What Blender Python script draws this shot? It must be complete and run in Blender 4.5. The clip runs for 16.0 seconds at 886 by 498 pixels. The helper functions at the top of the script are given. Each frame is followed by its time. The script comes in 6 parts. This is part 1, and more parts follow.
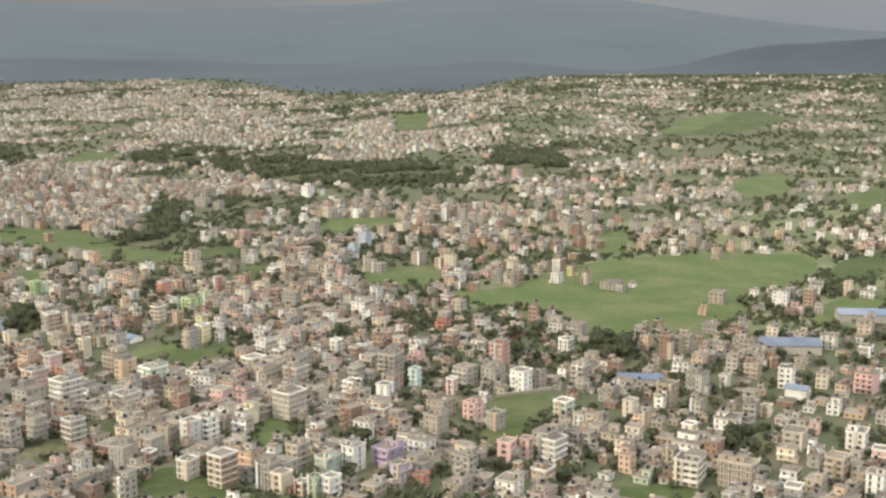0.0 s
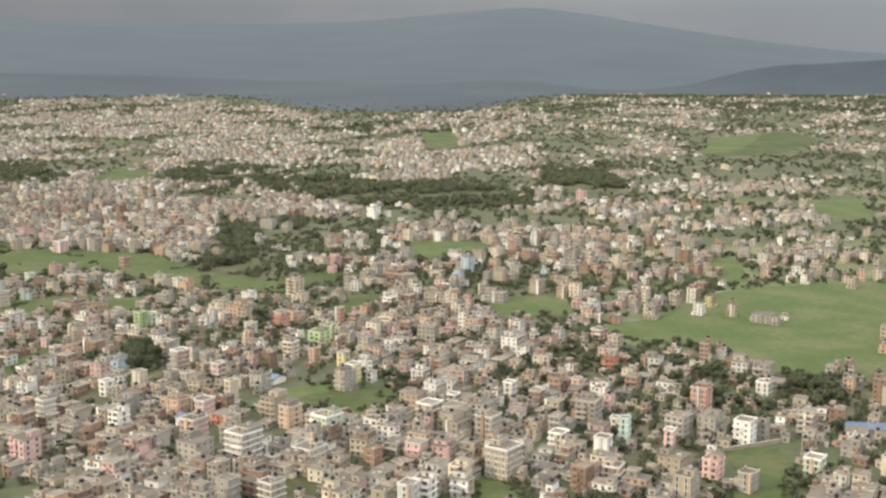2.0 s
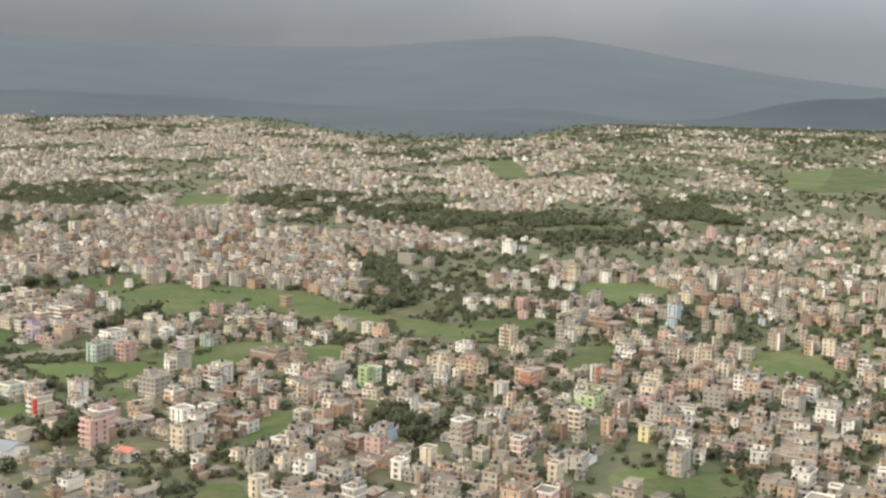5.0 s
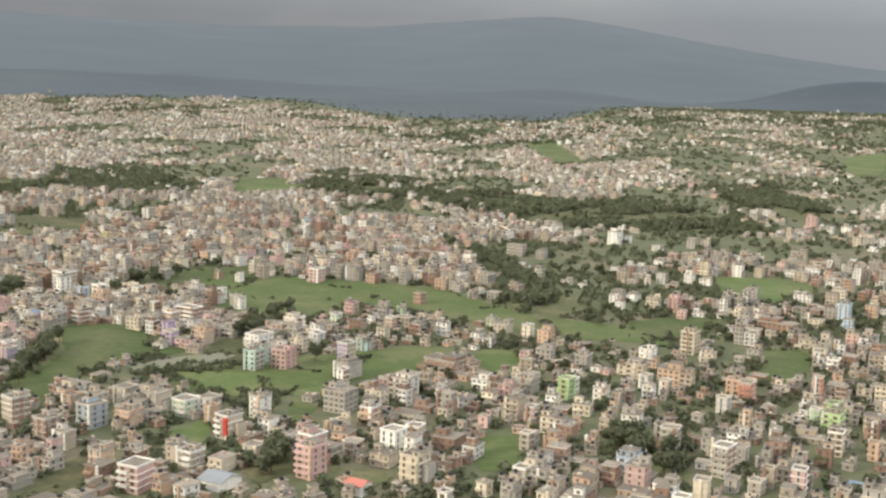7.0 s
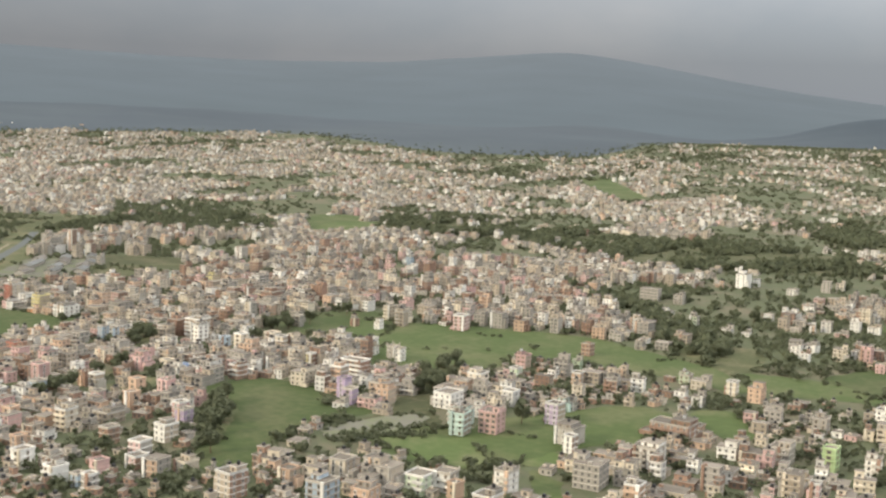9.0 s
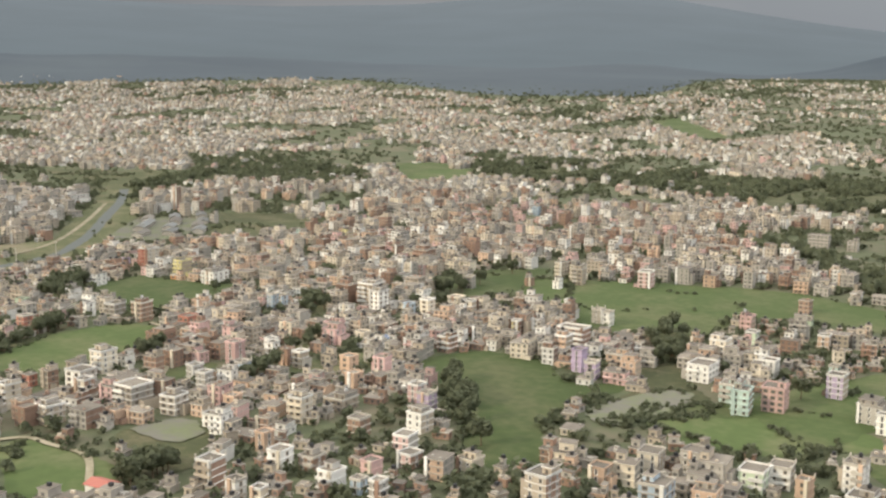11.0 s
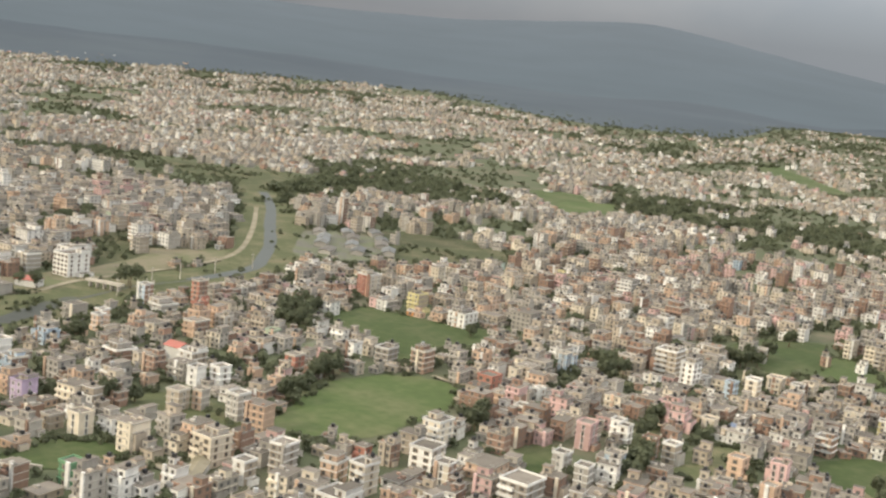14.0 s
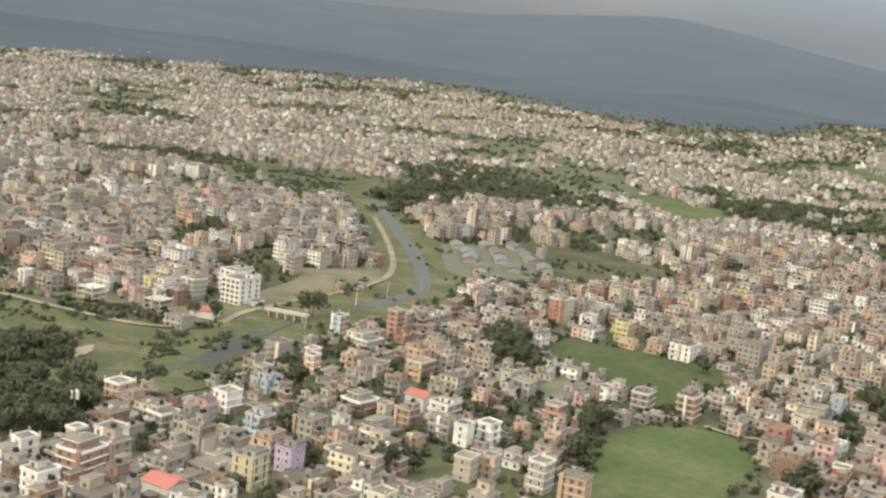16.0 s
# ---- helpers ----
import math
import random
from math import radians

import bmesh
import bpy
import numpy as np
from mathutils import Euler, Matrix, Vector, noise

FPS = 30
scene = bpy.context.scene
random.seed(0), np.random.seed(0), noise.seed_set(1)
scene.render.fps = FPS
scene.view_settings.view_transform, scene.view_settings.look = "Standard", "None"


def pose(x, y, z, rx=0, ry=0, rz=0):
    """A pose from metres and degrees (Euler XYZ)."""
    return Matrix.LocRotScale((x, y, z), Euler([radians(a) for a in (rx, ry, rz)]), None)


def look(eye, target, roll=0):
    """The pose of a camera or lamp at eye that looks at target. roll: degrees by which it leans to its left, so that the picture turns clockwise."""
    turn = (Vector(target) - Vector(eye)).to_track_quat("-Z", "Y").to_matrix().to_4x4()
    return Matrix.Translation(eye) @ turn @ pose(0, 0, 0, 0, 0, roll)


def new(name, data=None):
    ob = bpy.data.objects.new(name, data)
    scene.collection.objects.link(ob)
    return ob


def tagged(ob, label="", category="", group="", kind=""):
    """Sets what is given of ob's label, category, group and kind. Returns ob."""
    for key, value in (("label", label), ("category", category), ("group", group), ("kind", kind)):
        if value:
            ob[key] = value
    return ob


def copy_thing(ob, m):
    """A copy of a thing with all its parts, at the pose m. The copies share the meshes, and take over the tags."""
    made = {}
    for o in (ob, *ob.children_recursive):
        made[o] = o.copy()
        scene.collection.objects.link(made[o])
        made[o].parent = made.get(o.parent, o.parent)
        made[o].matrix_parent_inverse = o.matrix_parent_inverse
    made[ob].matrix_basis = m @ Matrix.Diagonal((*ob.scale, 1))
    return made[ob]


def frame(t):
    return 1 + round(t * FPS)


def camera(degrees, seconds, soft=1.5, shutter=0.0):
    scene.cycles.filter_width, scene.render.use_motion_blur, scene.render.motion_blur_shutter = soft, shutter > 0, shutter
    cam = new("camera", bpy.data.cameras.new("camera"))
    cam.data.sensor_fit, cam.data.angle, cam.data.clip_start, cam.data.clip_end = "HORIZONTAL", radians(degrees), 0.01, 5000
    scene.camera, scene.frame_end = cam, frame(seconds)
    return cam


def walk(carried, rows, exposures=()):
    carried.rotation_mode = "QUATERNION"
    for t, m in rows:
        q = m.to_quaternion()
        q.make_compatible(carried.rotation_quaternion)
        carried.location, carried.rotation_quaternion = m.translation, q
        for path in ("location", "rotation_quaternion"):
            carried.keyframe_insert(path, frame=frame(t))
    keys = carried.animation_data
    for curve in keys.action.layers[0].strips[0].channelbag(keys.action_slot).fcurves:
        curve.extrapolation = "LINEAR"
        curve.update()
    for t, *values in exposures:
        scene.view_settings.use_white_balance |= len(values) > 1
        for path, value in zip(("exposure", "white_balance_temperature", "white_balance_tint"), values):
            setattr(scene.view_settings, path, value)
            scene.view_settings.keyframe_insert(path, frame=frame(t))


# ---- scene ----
cam = camera(41.1, 16.0, soft=2.4)
METRES, EYE, TILT, LEAN, TURN = 590.0, 97.07, 0.0, 0.0, 33.0
ROWS = [
    (0.0, 0.0, 0.0, 0.0, -0.03, -9.48, 0.2),
    (0.5, -0.0248, 0.0157, -0.001, -0.31, -9.37, 0.04),
    (1.0, -0.0513, 0.0327, -0.0018, -0.6, -9.19, -0.13),
    (1.5, -0.0766, 0.0486, -0.003, -0.85, -8.96, -0.32),
    (2.0, -0.1032, 0.0662, -0.0042, -1.01, -8.58, -0.21),
    (2.5, -0.128, 0.0824, -0.0055, -1.13, -7.99, -0.09),
    (3.0, -0.1553, 0.1001, -0.0065, -1.24, -7.34, -0.12),
    (3.5, -0.1802, 0.1167, -0.0069, -1.27, -6.91, -0.51),
    (4.0, -0.2069, 0.1345, -0.0075, -1.27, -6.62, -1.18),
    (6.5, -0.3348, 0.2215, -0.0121, -1.73, -8.37, -1.51),
    (7.0, -0.362, 0.2397, -0.0131, -1.87, -8.16, -1.72),
    (7.5, -0.3865, 0.2559, -0.0143, -1.89, -7.36, -2.02),
    (8.0, -0.4136, 0.2737, -0.0159, -1.94, -6.38, -2.47),
    (10.5, -0.5424, 0.3643, -0.023, -1.64, -8.0, -0.55),
    (11.0, -0.569, 0.3831, -0.0239, -1.41, -9.17, -0.44),
    (11.5, -0.5938, 0.4006, -0.0248, -1.09, -10.16, -1.48),
    (12.0, -0.6204, 0.4192, -0.0254, -0.83, -10.11, -2.88),
    (12.5, -0.6454, 0.4361, -0.0268, -0.65, -8.94, -4.32),
    (13.0, -0.6721, 0.4538, -0.0281, -0.56, -8.27, -5.45),
    (13.5, -0.6969, 0.4708, -0.0294, -0.49, -8.22, -6.14),
    (14.0, -0.7237, 0.4891, -0.0307, -0.51, -8.48, -6.2),
    (14.5, -0.7489, 0.5064, -0.0326, -0.54, -8.8, -5.93),
    (15.0, -0.7758, 0.5245, -0.0339, -0.44, -9.1, -5.7),
    (15.5, -0.8006, 0.5412, -0.0358, -0.34, -9.07, -5.79),
    (16.0, -0.8278, 0.5594, -0.0374, -0.39, -8.76, -6.0),
]
walk(cam, [(t, pose(0, 0, EYE, TILT, LEAN, TURN) @ pose(METRES * x, METRES * y, METRES * z, 90 + pitch, roll, yaw)) for t, x, y, z, yaw, pitch, roll in ROWS],
     exposures=((0.0, 0.16), (4.0, 0.14), (7.0, 0.14), (10.5, 0.10), (12.5, 0.06), (16.0, 0.07)))

# ---- world, sun ----
SUN = Vector((-0.42, -0.74, 0.42)).normalized()
world = bpy.data.worlds.new("world")
scene.world = world
world.use_nodes = True
wn = world.node_tree
wn.nodes.clear()
w_out = wn.nodes.new("ShaderNodeOutputWorld")
w_bg = wn.nodes.new("ShaderNodeBackground")
w_sky = wn.nodes.new("ShaderNodeTexSky")
w_sky.sky_type = "NISHITA"
w_sky.sun_disc = False
w_sky.sun_elevation = math.asin(SUN.z)
w_sky.sun_rotation = math.atan2(SUN.x, SUN.y)
w_sky.dust_density = 4.0
w_co = wn.nodes.new("ShaderNodeTexCoord")
w_map = wn.nodes.new("ShaderNodeMapping")
w_map.inputs["Scale"].default_value = (1.0, 1.0, 2.0)
w_no = wn.nodes.new("ShaderNodeTexNoise")
w_no.inputs["Scale"].default_value = 4.6
w_no.inputs["Detail"].default_value = 5.0
w_ramp = wn.nodes.new("ShaderNodeValToRGB")
w_ramp.color_ramp.elements[0].position = 0.38
w_ramp.color_ramp.elements[0].color = (1.80, 1.93, 2.10, 1)
w_ramp.color_ramp.elements[1].position = 0.68
w_ramp.color_ramp.elements[1].color = (2.28, 2.30, 2.38, 1)
w_mix = wn.nodes.new("ShaderNodeMixRGB")
w_mix.inputs["Fac"].default_value = 0.9
w_bg.inputs["Strength"].default_value = 0.15
wn.links.new(w_co.outputs["Generated"], w_map.inputs["Vector"])
wn.links.new(w_map.outputs["Vector"], w_no.inputs["Vector"])
wn.links.new(w_no.outputs["Fac"], w_ramp.inputs["Fac"])
wn.links.new(w_sky.outputs["Color"], w_mix.inputs["Color1"])
wn.links.new(w_ramp.outputs["Color"], w_mix.inputs["Color2"])
# a hazy sky is brighter overhead than at the horizon
w_sep = wn.nodes.new("ShaderNodeSeparateXYZ")
w_up = wn.nodes.new("ShaderNodeMapRange")
w_up.inputs["From Min"].default_value = 0.05
w_up.inputs["From Max"].default_value = 0.9
w_up.inputs["To Min"].default_value = 1.0
w_up.inputs["To Max"].default_value = 7.5
w_gain = wn.nodes.new("ShaderNodeVectorMath")
w_gain.operation = "SCALE"
wn.links.new(w_co.outputs["Generated"], w_sep.inputs["Vector"])
wn.links.new(w_sep.outputs["Z"], w_up.inputs["Value"])
w_high = wn.nodes.new("ShaderNodeMixRGB")
w_high.inputs["Color2"].default_value = (2.06, 2.06, 2.02, 1)
w_part = wn.nodes.new("ShaderNodeMapRange")
w_part.inputs["From Min"].default_value = 0.12
w_part.inputs["From Max"].default_value = 0.5
wn.links.new(w_sep.outputs["Z"], w_part.inputs["Value"])
wn.links.new(w_part.outputs["Result"], w_high.inputs["Fac"])
wn.links.new(w_mix.outputs["Color"], w_high.inputs["Color1"])
wn.links.new(w_high.outputs["Color"], w_gain.inputs[0])
w_rain = wn.nodes.new("ShaderNodeMapRange")
w_rain.inputs["From Min"].default_value = -0.85
w_rain.inputs["From Max"].default_value = -0.2
w_rain.inputs["To Min"].default_value = 0.75
w_rain.inputs["To Max"].default_value = 1.04
w_all = wn.nodes.new("ShaderNodeMath")
w_all.operation = "MULTIPLY"
wn.links.new(w_sep.outputs["X"], w_rain.inputs["Value"])
wn.links.new(w_up.outputs["Result"], w_all.inputs[0])
wn.links.new(w_rain.outputs["Result"], w_all.inputs[1])
wn.links.new(w_all.outputs[0], w_gain.inputs["Scale"])
wn.links.new(w_gain.outputs["Vector"], w_bg.inputs["Color"])
wn.links.new(w_bg.outputs["Background"], w_out.inputs["Surface"])

sun_data = bpy.data.lights.new("sun", "SUN")
sun_data.energy = 2.45
sun_data.angle = radians(3.0)
sun_data.color = (1.0, 0.87, 0.64)
sun = new("sun", sun_data)
sun.matrix_world = look(SUN * 900, (0, 0, 0))


# ---- materials ----
def material(name, colour, rough=0.9, vary=0.25, grain=2.0, blotch=0.25, second=None, share=0.5, streak=False, bump=0.0, metal=0.0, emit=None):
    """A procedural surface: a base colour broken up by noise at two scales, with a random tone for each piece."""
    m = bpy.data.materials.new(name)
    m.use_nodes = True
    nt = m.node_tree
    bsdf = nt.nodes["Principled BSDF"]
    bsdf.inputs["Roughness"].default_value = rough
    bsdf.inputs["Metallic"].default_value = metal
    bsdf.inputs["Specular IOR Level"].default_value = 0.25
    geo = nt.nodes.new("ShaderNodeNewGeometry")
    info = nt.nodes.new("ShaderNodeObjectInfo")
    mp = nt.nodes.new("ShaderNodeMapping")
    mp.inputs["Scale"].default_value = (1, 1, 0.25 if streak else 1)
    fine = nt.nodes.new("ShaderNodeTexNoise")
    fine.inputs["Scale"].default_value = grain
    fine.inputs["Detail"].default_value = 4
    wide = nt.nodes.new("ShaderNodeTexNoise")
    wide.inputs["Scale"].default_value = blotch
    wide.inputs["Detail"].default_value = 3
    nt.links.new(geo.outputs["Position"], mp.inputs["Vector"])
    nt.links.new(mp.outputs["Vector"], fine.inputs["Vector"])
    nt.links.new(geo.outputs["Position"], wide.inputs["Vector"])
    add = nt.nodes.new("ShaderNodeMath")
    add.operation = "ADD"
    nt.links.new(geo.outputs["Random Per Island"], add.inputs[0])
    nt.links.new(info.outputs["Random"], add.inputs[1])
    frac = nt.nodes.new("ShaderNodeMath")
    frac.operation = "FRACT"
    nt.links.new(add.outputs[0], frac.inputs[0])
    total = nt.nodes.new("ShaderNodeMath")
    total.operation = "ADD"
    nt.links.new(fine.outputs["Fac"], total.inputs[0])
    nt.links.new(wide.outputs["Fac"], total.inputs[1])
    both = nt.nodes.new("ShaderNodeMath")
    both.operation = "ADD"
    nt.links.new(total.outputs[0], both.inputs[0])
    nt.links.new(frac.outputs[0], both.inputs[1])
    level = nt.nodes.new("ShaderNodeMapRange")
    level.inputs["From Min"].default_value = 0.6
    level.inputs["From Max"].default_value = 2.4
    level.inputs["To Min"].default_value = 1.0 - vary
    level.inputs["To Max"].default_value = 1.0 + vary
    nt.links.new(both.outputs[0], level.inputs["Value"])
    base = nt.nodes.new("ShaderNodeMixRGB")
    base.inputs["Color1"].default_value = (*colour, 1)
    base.inputs["Color2"].default_value = (*(second or colour), 1)
    ramp = nt.nodes.new("ShaderNodeMapRange")
    ramp.inputs["From Min"].default_value = share - 0.08
    ramp.inputs["From Max"].default_value = share + 0.08
    mid = nt.nodes.new("ShaderNodeMixRGB")
    mid.inputs["Fac"].default_value = 0.3
    nt.links.new(wide.outputs["Fac"], mid.inputs["Color1"])
    nt.links.new(fine.outputs["Fac"], mid.inputs["Color2"])
    nt.links.new(mid.outputs["Color"], ramp.inputs["Value"])
    nt.links.new(ramp.outputs["Result"], base.inputs["Fac"])
    mul = nt.nodes.new("ShaderNodeVectorMath")
    mul.operation = "SCALE"
    nt.links.new(base.outputs["Color"], mul.inputs[0])
    nt.links.new(level.outputs["Result"], mul.inputs["Scale"])
    nt.links.new(mul.outputs["Vector"], bsdf.inputs["Base Color"])
    if bump:
        bp = nt.nodes.new("ShaderNodeBump")
        bp.inputs["Strength"].default_value = bump
        nt.links.new(fine.outputs["Fac"], bp.inputs["Height"])
        nt.links.new(bp.outputs["Normal"], bsdf.inputs["Normal"])
    if emit:
        bsdf.inputs["Emission Color"].default_value = (*emit, 1)
        bsdf.inputs["Emission Strength"].default_value = 1.0
    return m


WALLS = {
    "w": ("white-painted", (0.71, 0.69, 0.645)), "c": ("cream-painted", (0.62, 0.55, 0.44)), "y": ("yellow-painted", (0.56, 0.50, 0.27)),
    "p": ("pink-painted", (0.58, 0.40, 0.37)), "o": ("peach-painted", (0.53, 0.385, 0.285)), "O": ("bright orange", (0.56, 0.25, 0.10)),
    "b": ("bare brick", (0.30, 0.20, 0.15)), "g": ("grey cement-plastered", (0.37, 0.345, 0.305)), "s": ("sand-coloured plastered", (0.43, 0.37, 0.295)),
    "l": ("light blue", (0.42, 0.50, 0.57)), "v": ("lilac-painted", (0.43, 0.35, 0.46)), "n": ("pale green", (0.46, 0.53, 0.39)),
    "t": ("pale turquoise", (0.47, 0.57, 0.52)), "r": ("brick-red", (0.42, 0.20, 0.15)), "G": ("mid-green", (0.17, 0.31, 0.18)), "N": ("lime-green", (0.40, 0.51, 0.28)), "W": ("white high-rise", (0.70, 0.67, 0.62)),
}
WALL_KEYS = list(WALLS)
wall_mats = {k: material("wall_" + v[0].replace(" ", "_").replace("-", "_"), v[1], 0.9, 0.38, 1.6, 0.35, tuple(0.70 * c for c in v[1]), 0.57, streak=True) for k, v in WALLS.items()}
roof_mat = material("roof_concrete", (0.20, 0.175, 0.145), 0.9, 0.6, 1.2, 0.2, (0.125, 0.108, 0.09), 0.50)
slab_mat = material("concrete_band", (0.45, 0.415, 0.36), 0.9, 0.35)
glass_mat = material("window_glass", (0.11, 0.106, 0.10), 0.3, 0.3)
wood_mat = material("window_frame", (0.36, 0.28, 0.20), 0.7, 0.3)
tank_mat = material("black_tank", (0.03, 0.03, 0.032), 0.5, 0.2)
tank2_mat = material("steel_tank", (0.55, 0.55, 0.55), 0.35, 0.2, metal=0.6)
ground_mat = material("earth_and_grass", (0.165, 0.142, 0.098), 1.0, 0.4, 0.25, 0.030, (0.086, 0.096, 0.053), 0.43)
earth_mat = material("bare_earth", (0.155, 0.132, 0.09), 1.0, 0.4, 0.3, 0.06, (0.085, 0.09, 0.046), 0.50)
meadow_mat = material("meadow_grass", (0.092, 0.106, 0.055), 1.0, 0.4, 0.25, 0.03, (0.145, 0.135, 0.08), 0.55)
field_mat = material("crop_field", (0.062, 0.086, 0.029), 1.0, 0.42, 0.35, 0.045, (0.084, 0.092, 0.042), 0.53)
scrub_mat = material("scrub", (0.070, 0.077, 0.036), 1.0, 0.5, 0.5, 0.07, (0.108, 0.096, 0.056), 0.55)
paved_mat = material("grey_yard", (0.14, 0.133, 0.11), 0.9, 0.4, 0.5, 0.10, (0.115, 0.125, 0.07), 0.5)
lane_mat = material("dirt_lane", (0.27, 0.235, 0.17), 1.0, 0.3, 0.6, 0.1, (0.17, 0.15, 0.10), 0.52)
water_mat = material("river_water", (0.085, 0.092, 0.088), 0.8, 0.15, 0.4, 0.05)
pool_mat = material("murky_pool", (0.055, 0.058, 0.048), 0.6, 0.3, 0.4, 0.08, (0.075, 0.08, 0.045), 0.55)
leaf_mat = material("leaves", (0.120, 0.132, 0.080), 0.9, 0.28, 0.8, 0.03)
# leaves let half of the light through
nt = leaf_mat.node_tree
leaf_back = nt.nodes.new("ShaderNodeBsdfTranslucent")
leaf_mix = nt.nodes.new("ShaderNodeMixShader")
leaf_mix.inputs["Fac"].default_value = 0.45
nt.links.new(nt.nodes["Principled BSDF"].inputs["Base Color"].links[0].from_socket, leaf_back.inputs["Color"])
nt.links.new(nt.nodes["Principled BSDF"].outputs["BSDF"], leaf_mix.inputs[1])
nt.links.new(leaf_back.outputs["BSDF"], leaf_mix.inputs[2])
nt.links.new(leaf_mix.outputs["Shader"], nt.nodes["Material Output"].inputs["Surface"])
bark_mat = material("bark", (0.12, 0.09, 0.06), 1.0, 0.2)
red_roof = material("red_roof_sheet", (0.36, 0.13, 0.10), 0.6, 0.2)
panel_red = material("red_cladding", (0.50, 0.07, 0.05), 0.5, 0.2)
blue_roof = material("blue_roof_sheet", (0.12, 0.155, 0.23), 0.7, 0.35, 1.0, 0.15, (0.16, 0.18, 0.22), 0.5)
grey_roof = material("grey_roof_sheet", (0.19, 0.205, 0.225), 0.65, 0.25, 1.0, 0.2, (0.15, 0.155, 0.16), 0.55)
tin_roof = material("weathered_tin_roof", (0.155, 0.16, 0.16), 0.8, 0.35, 0.8, 0.2, (0.115, 0.112, 0.10), 0.5)
rust_roof = material("rusty_tin_roof", (0.17, 0.155, 0.135), 0.8, 0.35, 0.8, 0.2, (0.12, 0.105, 0.09), 0.5)
# both hill chains emit blue-grey, which stands in for the haze over them
hill_haze_mat = material("hazy_wooded_hill", (0.02, 0.026, 0.03), 1.0, 0.3, 0.02, 0.004, (0.024, 0.03, 0.032), 0.55, emit=(0.055, 0.070, 0.084))
ridge_haze_mat = material("hazy_far_ridge", (0.02, 0.026, 0.03), 1.0, 0.12, 0.01, 0.002, emit=(0.105, 0.134, 0.148))
# painted haze: emission graded by height between foot and crest
for m, low, high, foot_z, top_z in ((ridge_haze_mat, (0.083, 0.104, 0.119), (0.110, 0.129, 0.146), 80, 320), (hill_haze_mat, (0.068, 0.081, 0.095), (0.056, 0.069, 0.086), 40, 110)):
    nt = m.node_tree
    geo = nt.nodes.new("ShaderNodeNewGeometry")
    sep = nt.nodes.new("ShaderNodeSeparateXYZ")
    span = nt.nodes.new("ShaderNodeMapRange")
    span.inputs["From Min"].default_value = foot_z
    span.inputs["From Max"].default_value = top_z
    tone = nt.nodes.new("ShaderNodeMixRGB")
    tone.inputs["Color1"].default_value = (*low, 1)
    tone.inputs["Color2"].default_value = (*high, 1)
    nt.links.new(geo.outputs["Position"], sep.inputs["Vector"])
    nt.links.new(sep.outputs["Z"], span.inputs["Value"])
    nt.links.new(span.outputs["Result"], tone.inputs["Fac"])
    # noise mottles the painted haze like cloud shade
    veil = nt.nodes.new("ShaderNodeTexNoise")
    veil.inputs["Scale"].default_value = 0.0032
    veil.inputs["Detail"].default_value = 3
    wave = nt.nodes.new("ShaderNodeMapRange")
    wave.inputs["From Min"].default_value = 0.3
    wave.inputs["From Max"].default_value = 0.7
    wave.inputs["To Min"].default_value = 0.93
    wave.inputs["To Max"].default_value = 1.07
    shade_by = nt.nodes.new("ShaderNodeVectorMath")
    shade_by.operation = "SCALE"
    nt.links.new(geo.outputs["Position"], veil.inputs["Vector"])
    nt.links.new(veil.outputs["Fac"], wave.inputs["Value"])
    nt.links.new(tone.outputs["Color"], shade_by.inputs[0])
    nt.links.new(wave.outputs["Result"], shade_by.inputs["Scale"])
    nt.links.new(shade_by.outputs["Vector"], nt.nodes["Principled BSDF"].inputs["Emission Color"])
STOREY = 1.48


# ---- ground ----
def rise(x, y):
    """The height of the valley floor, which climbs towards the hills."""
    u = -0.545 * x + 0.839 * y
    z = 2.522e-5 * np.maximum(0, u - 904) ** 2
    return np.minimum(z, 45.7 + 0.004 * np.maximum(0, u - 2250))


def sheet(name, xs, ys, height, mat):
    """A grid sheet over xs and ys with a height function."""
    gx, gy = np.meshgrid(xs, ys)
    co = np.stack([gx, gy, height(gx, gy)], -1).reshape(-1, 3)
    nx, ny = len(xs), len(ys)
    i = np.arange(nx * ny).reshape(ny, nx)
    quads = np.stack([i[:-1, :-1], i[:-1, 1:], i[1:, 1:], i[1:, :-1]], -1).reshape(-1, 4)
    me = bpy.data.meshes.new(name)
    me.from_pydata(co.tolist(), [], quads.tolist())
    me.materials.append(mat)
    me.shade_smooth()
    return new(name, me)


tagged(sheet("ground", np.linspace(-6000, 5000, 200), np.linspace(-4000, 5200, 170), lambda x, y: rise(x, y), ground_mat),
       "brown and green earth of a wide valley floor", "ground", kind="structure")

# ---- plan: fields, woods, water ----
BLOCKED = []


def inside(poly, x, y):
    """Which of the points lie inside a polygon."""
    hit = np.zeros(np.shape(x), bool)
    for (x1, y1), (x2, y2) in zip(poly, poly[1:] + poly[:1]):
        cross = ((y1 > y) != (y2 > y)) & (x < (x2 - x1) * (y - y1) / (y2 - y1 + 1e-9) + x1)
        hit ^= cross
    return hit


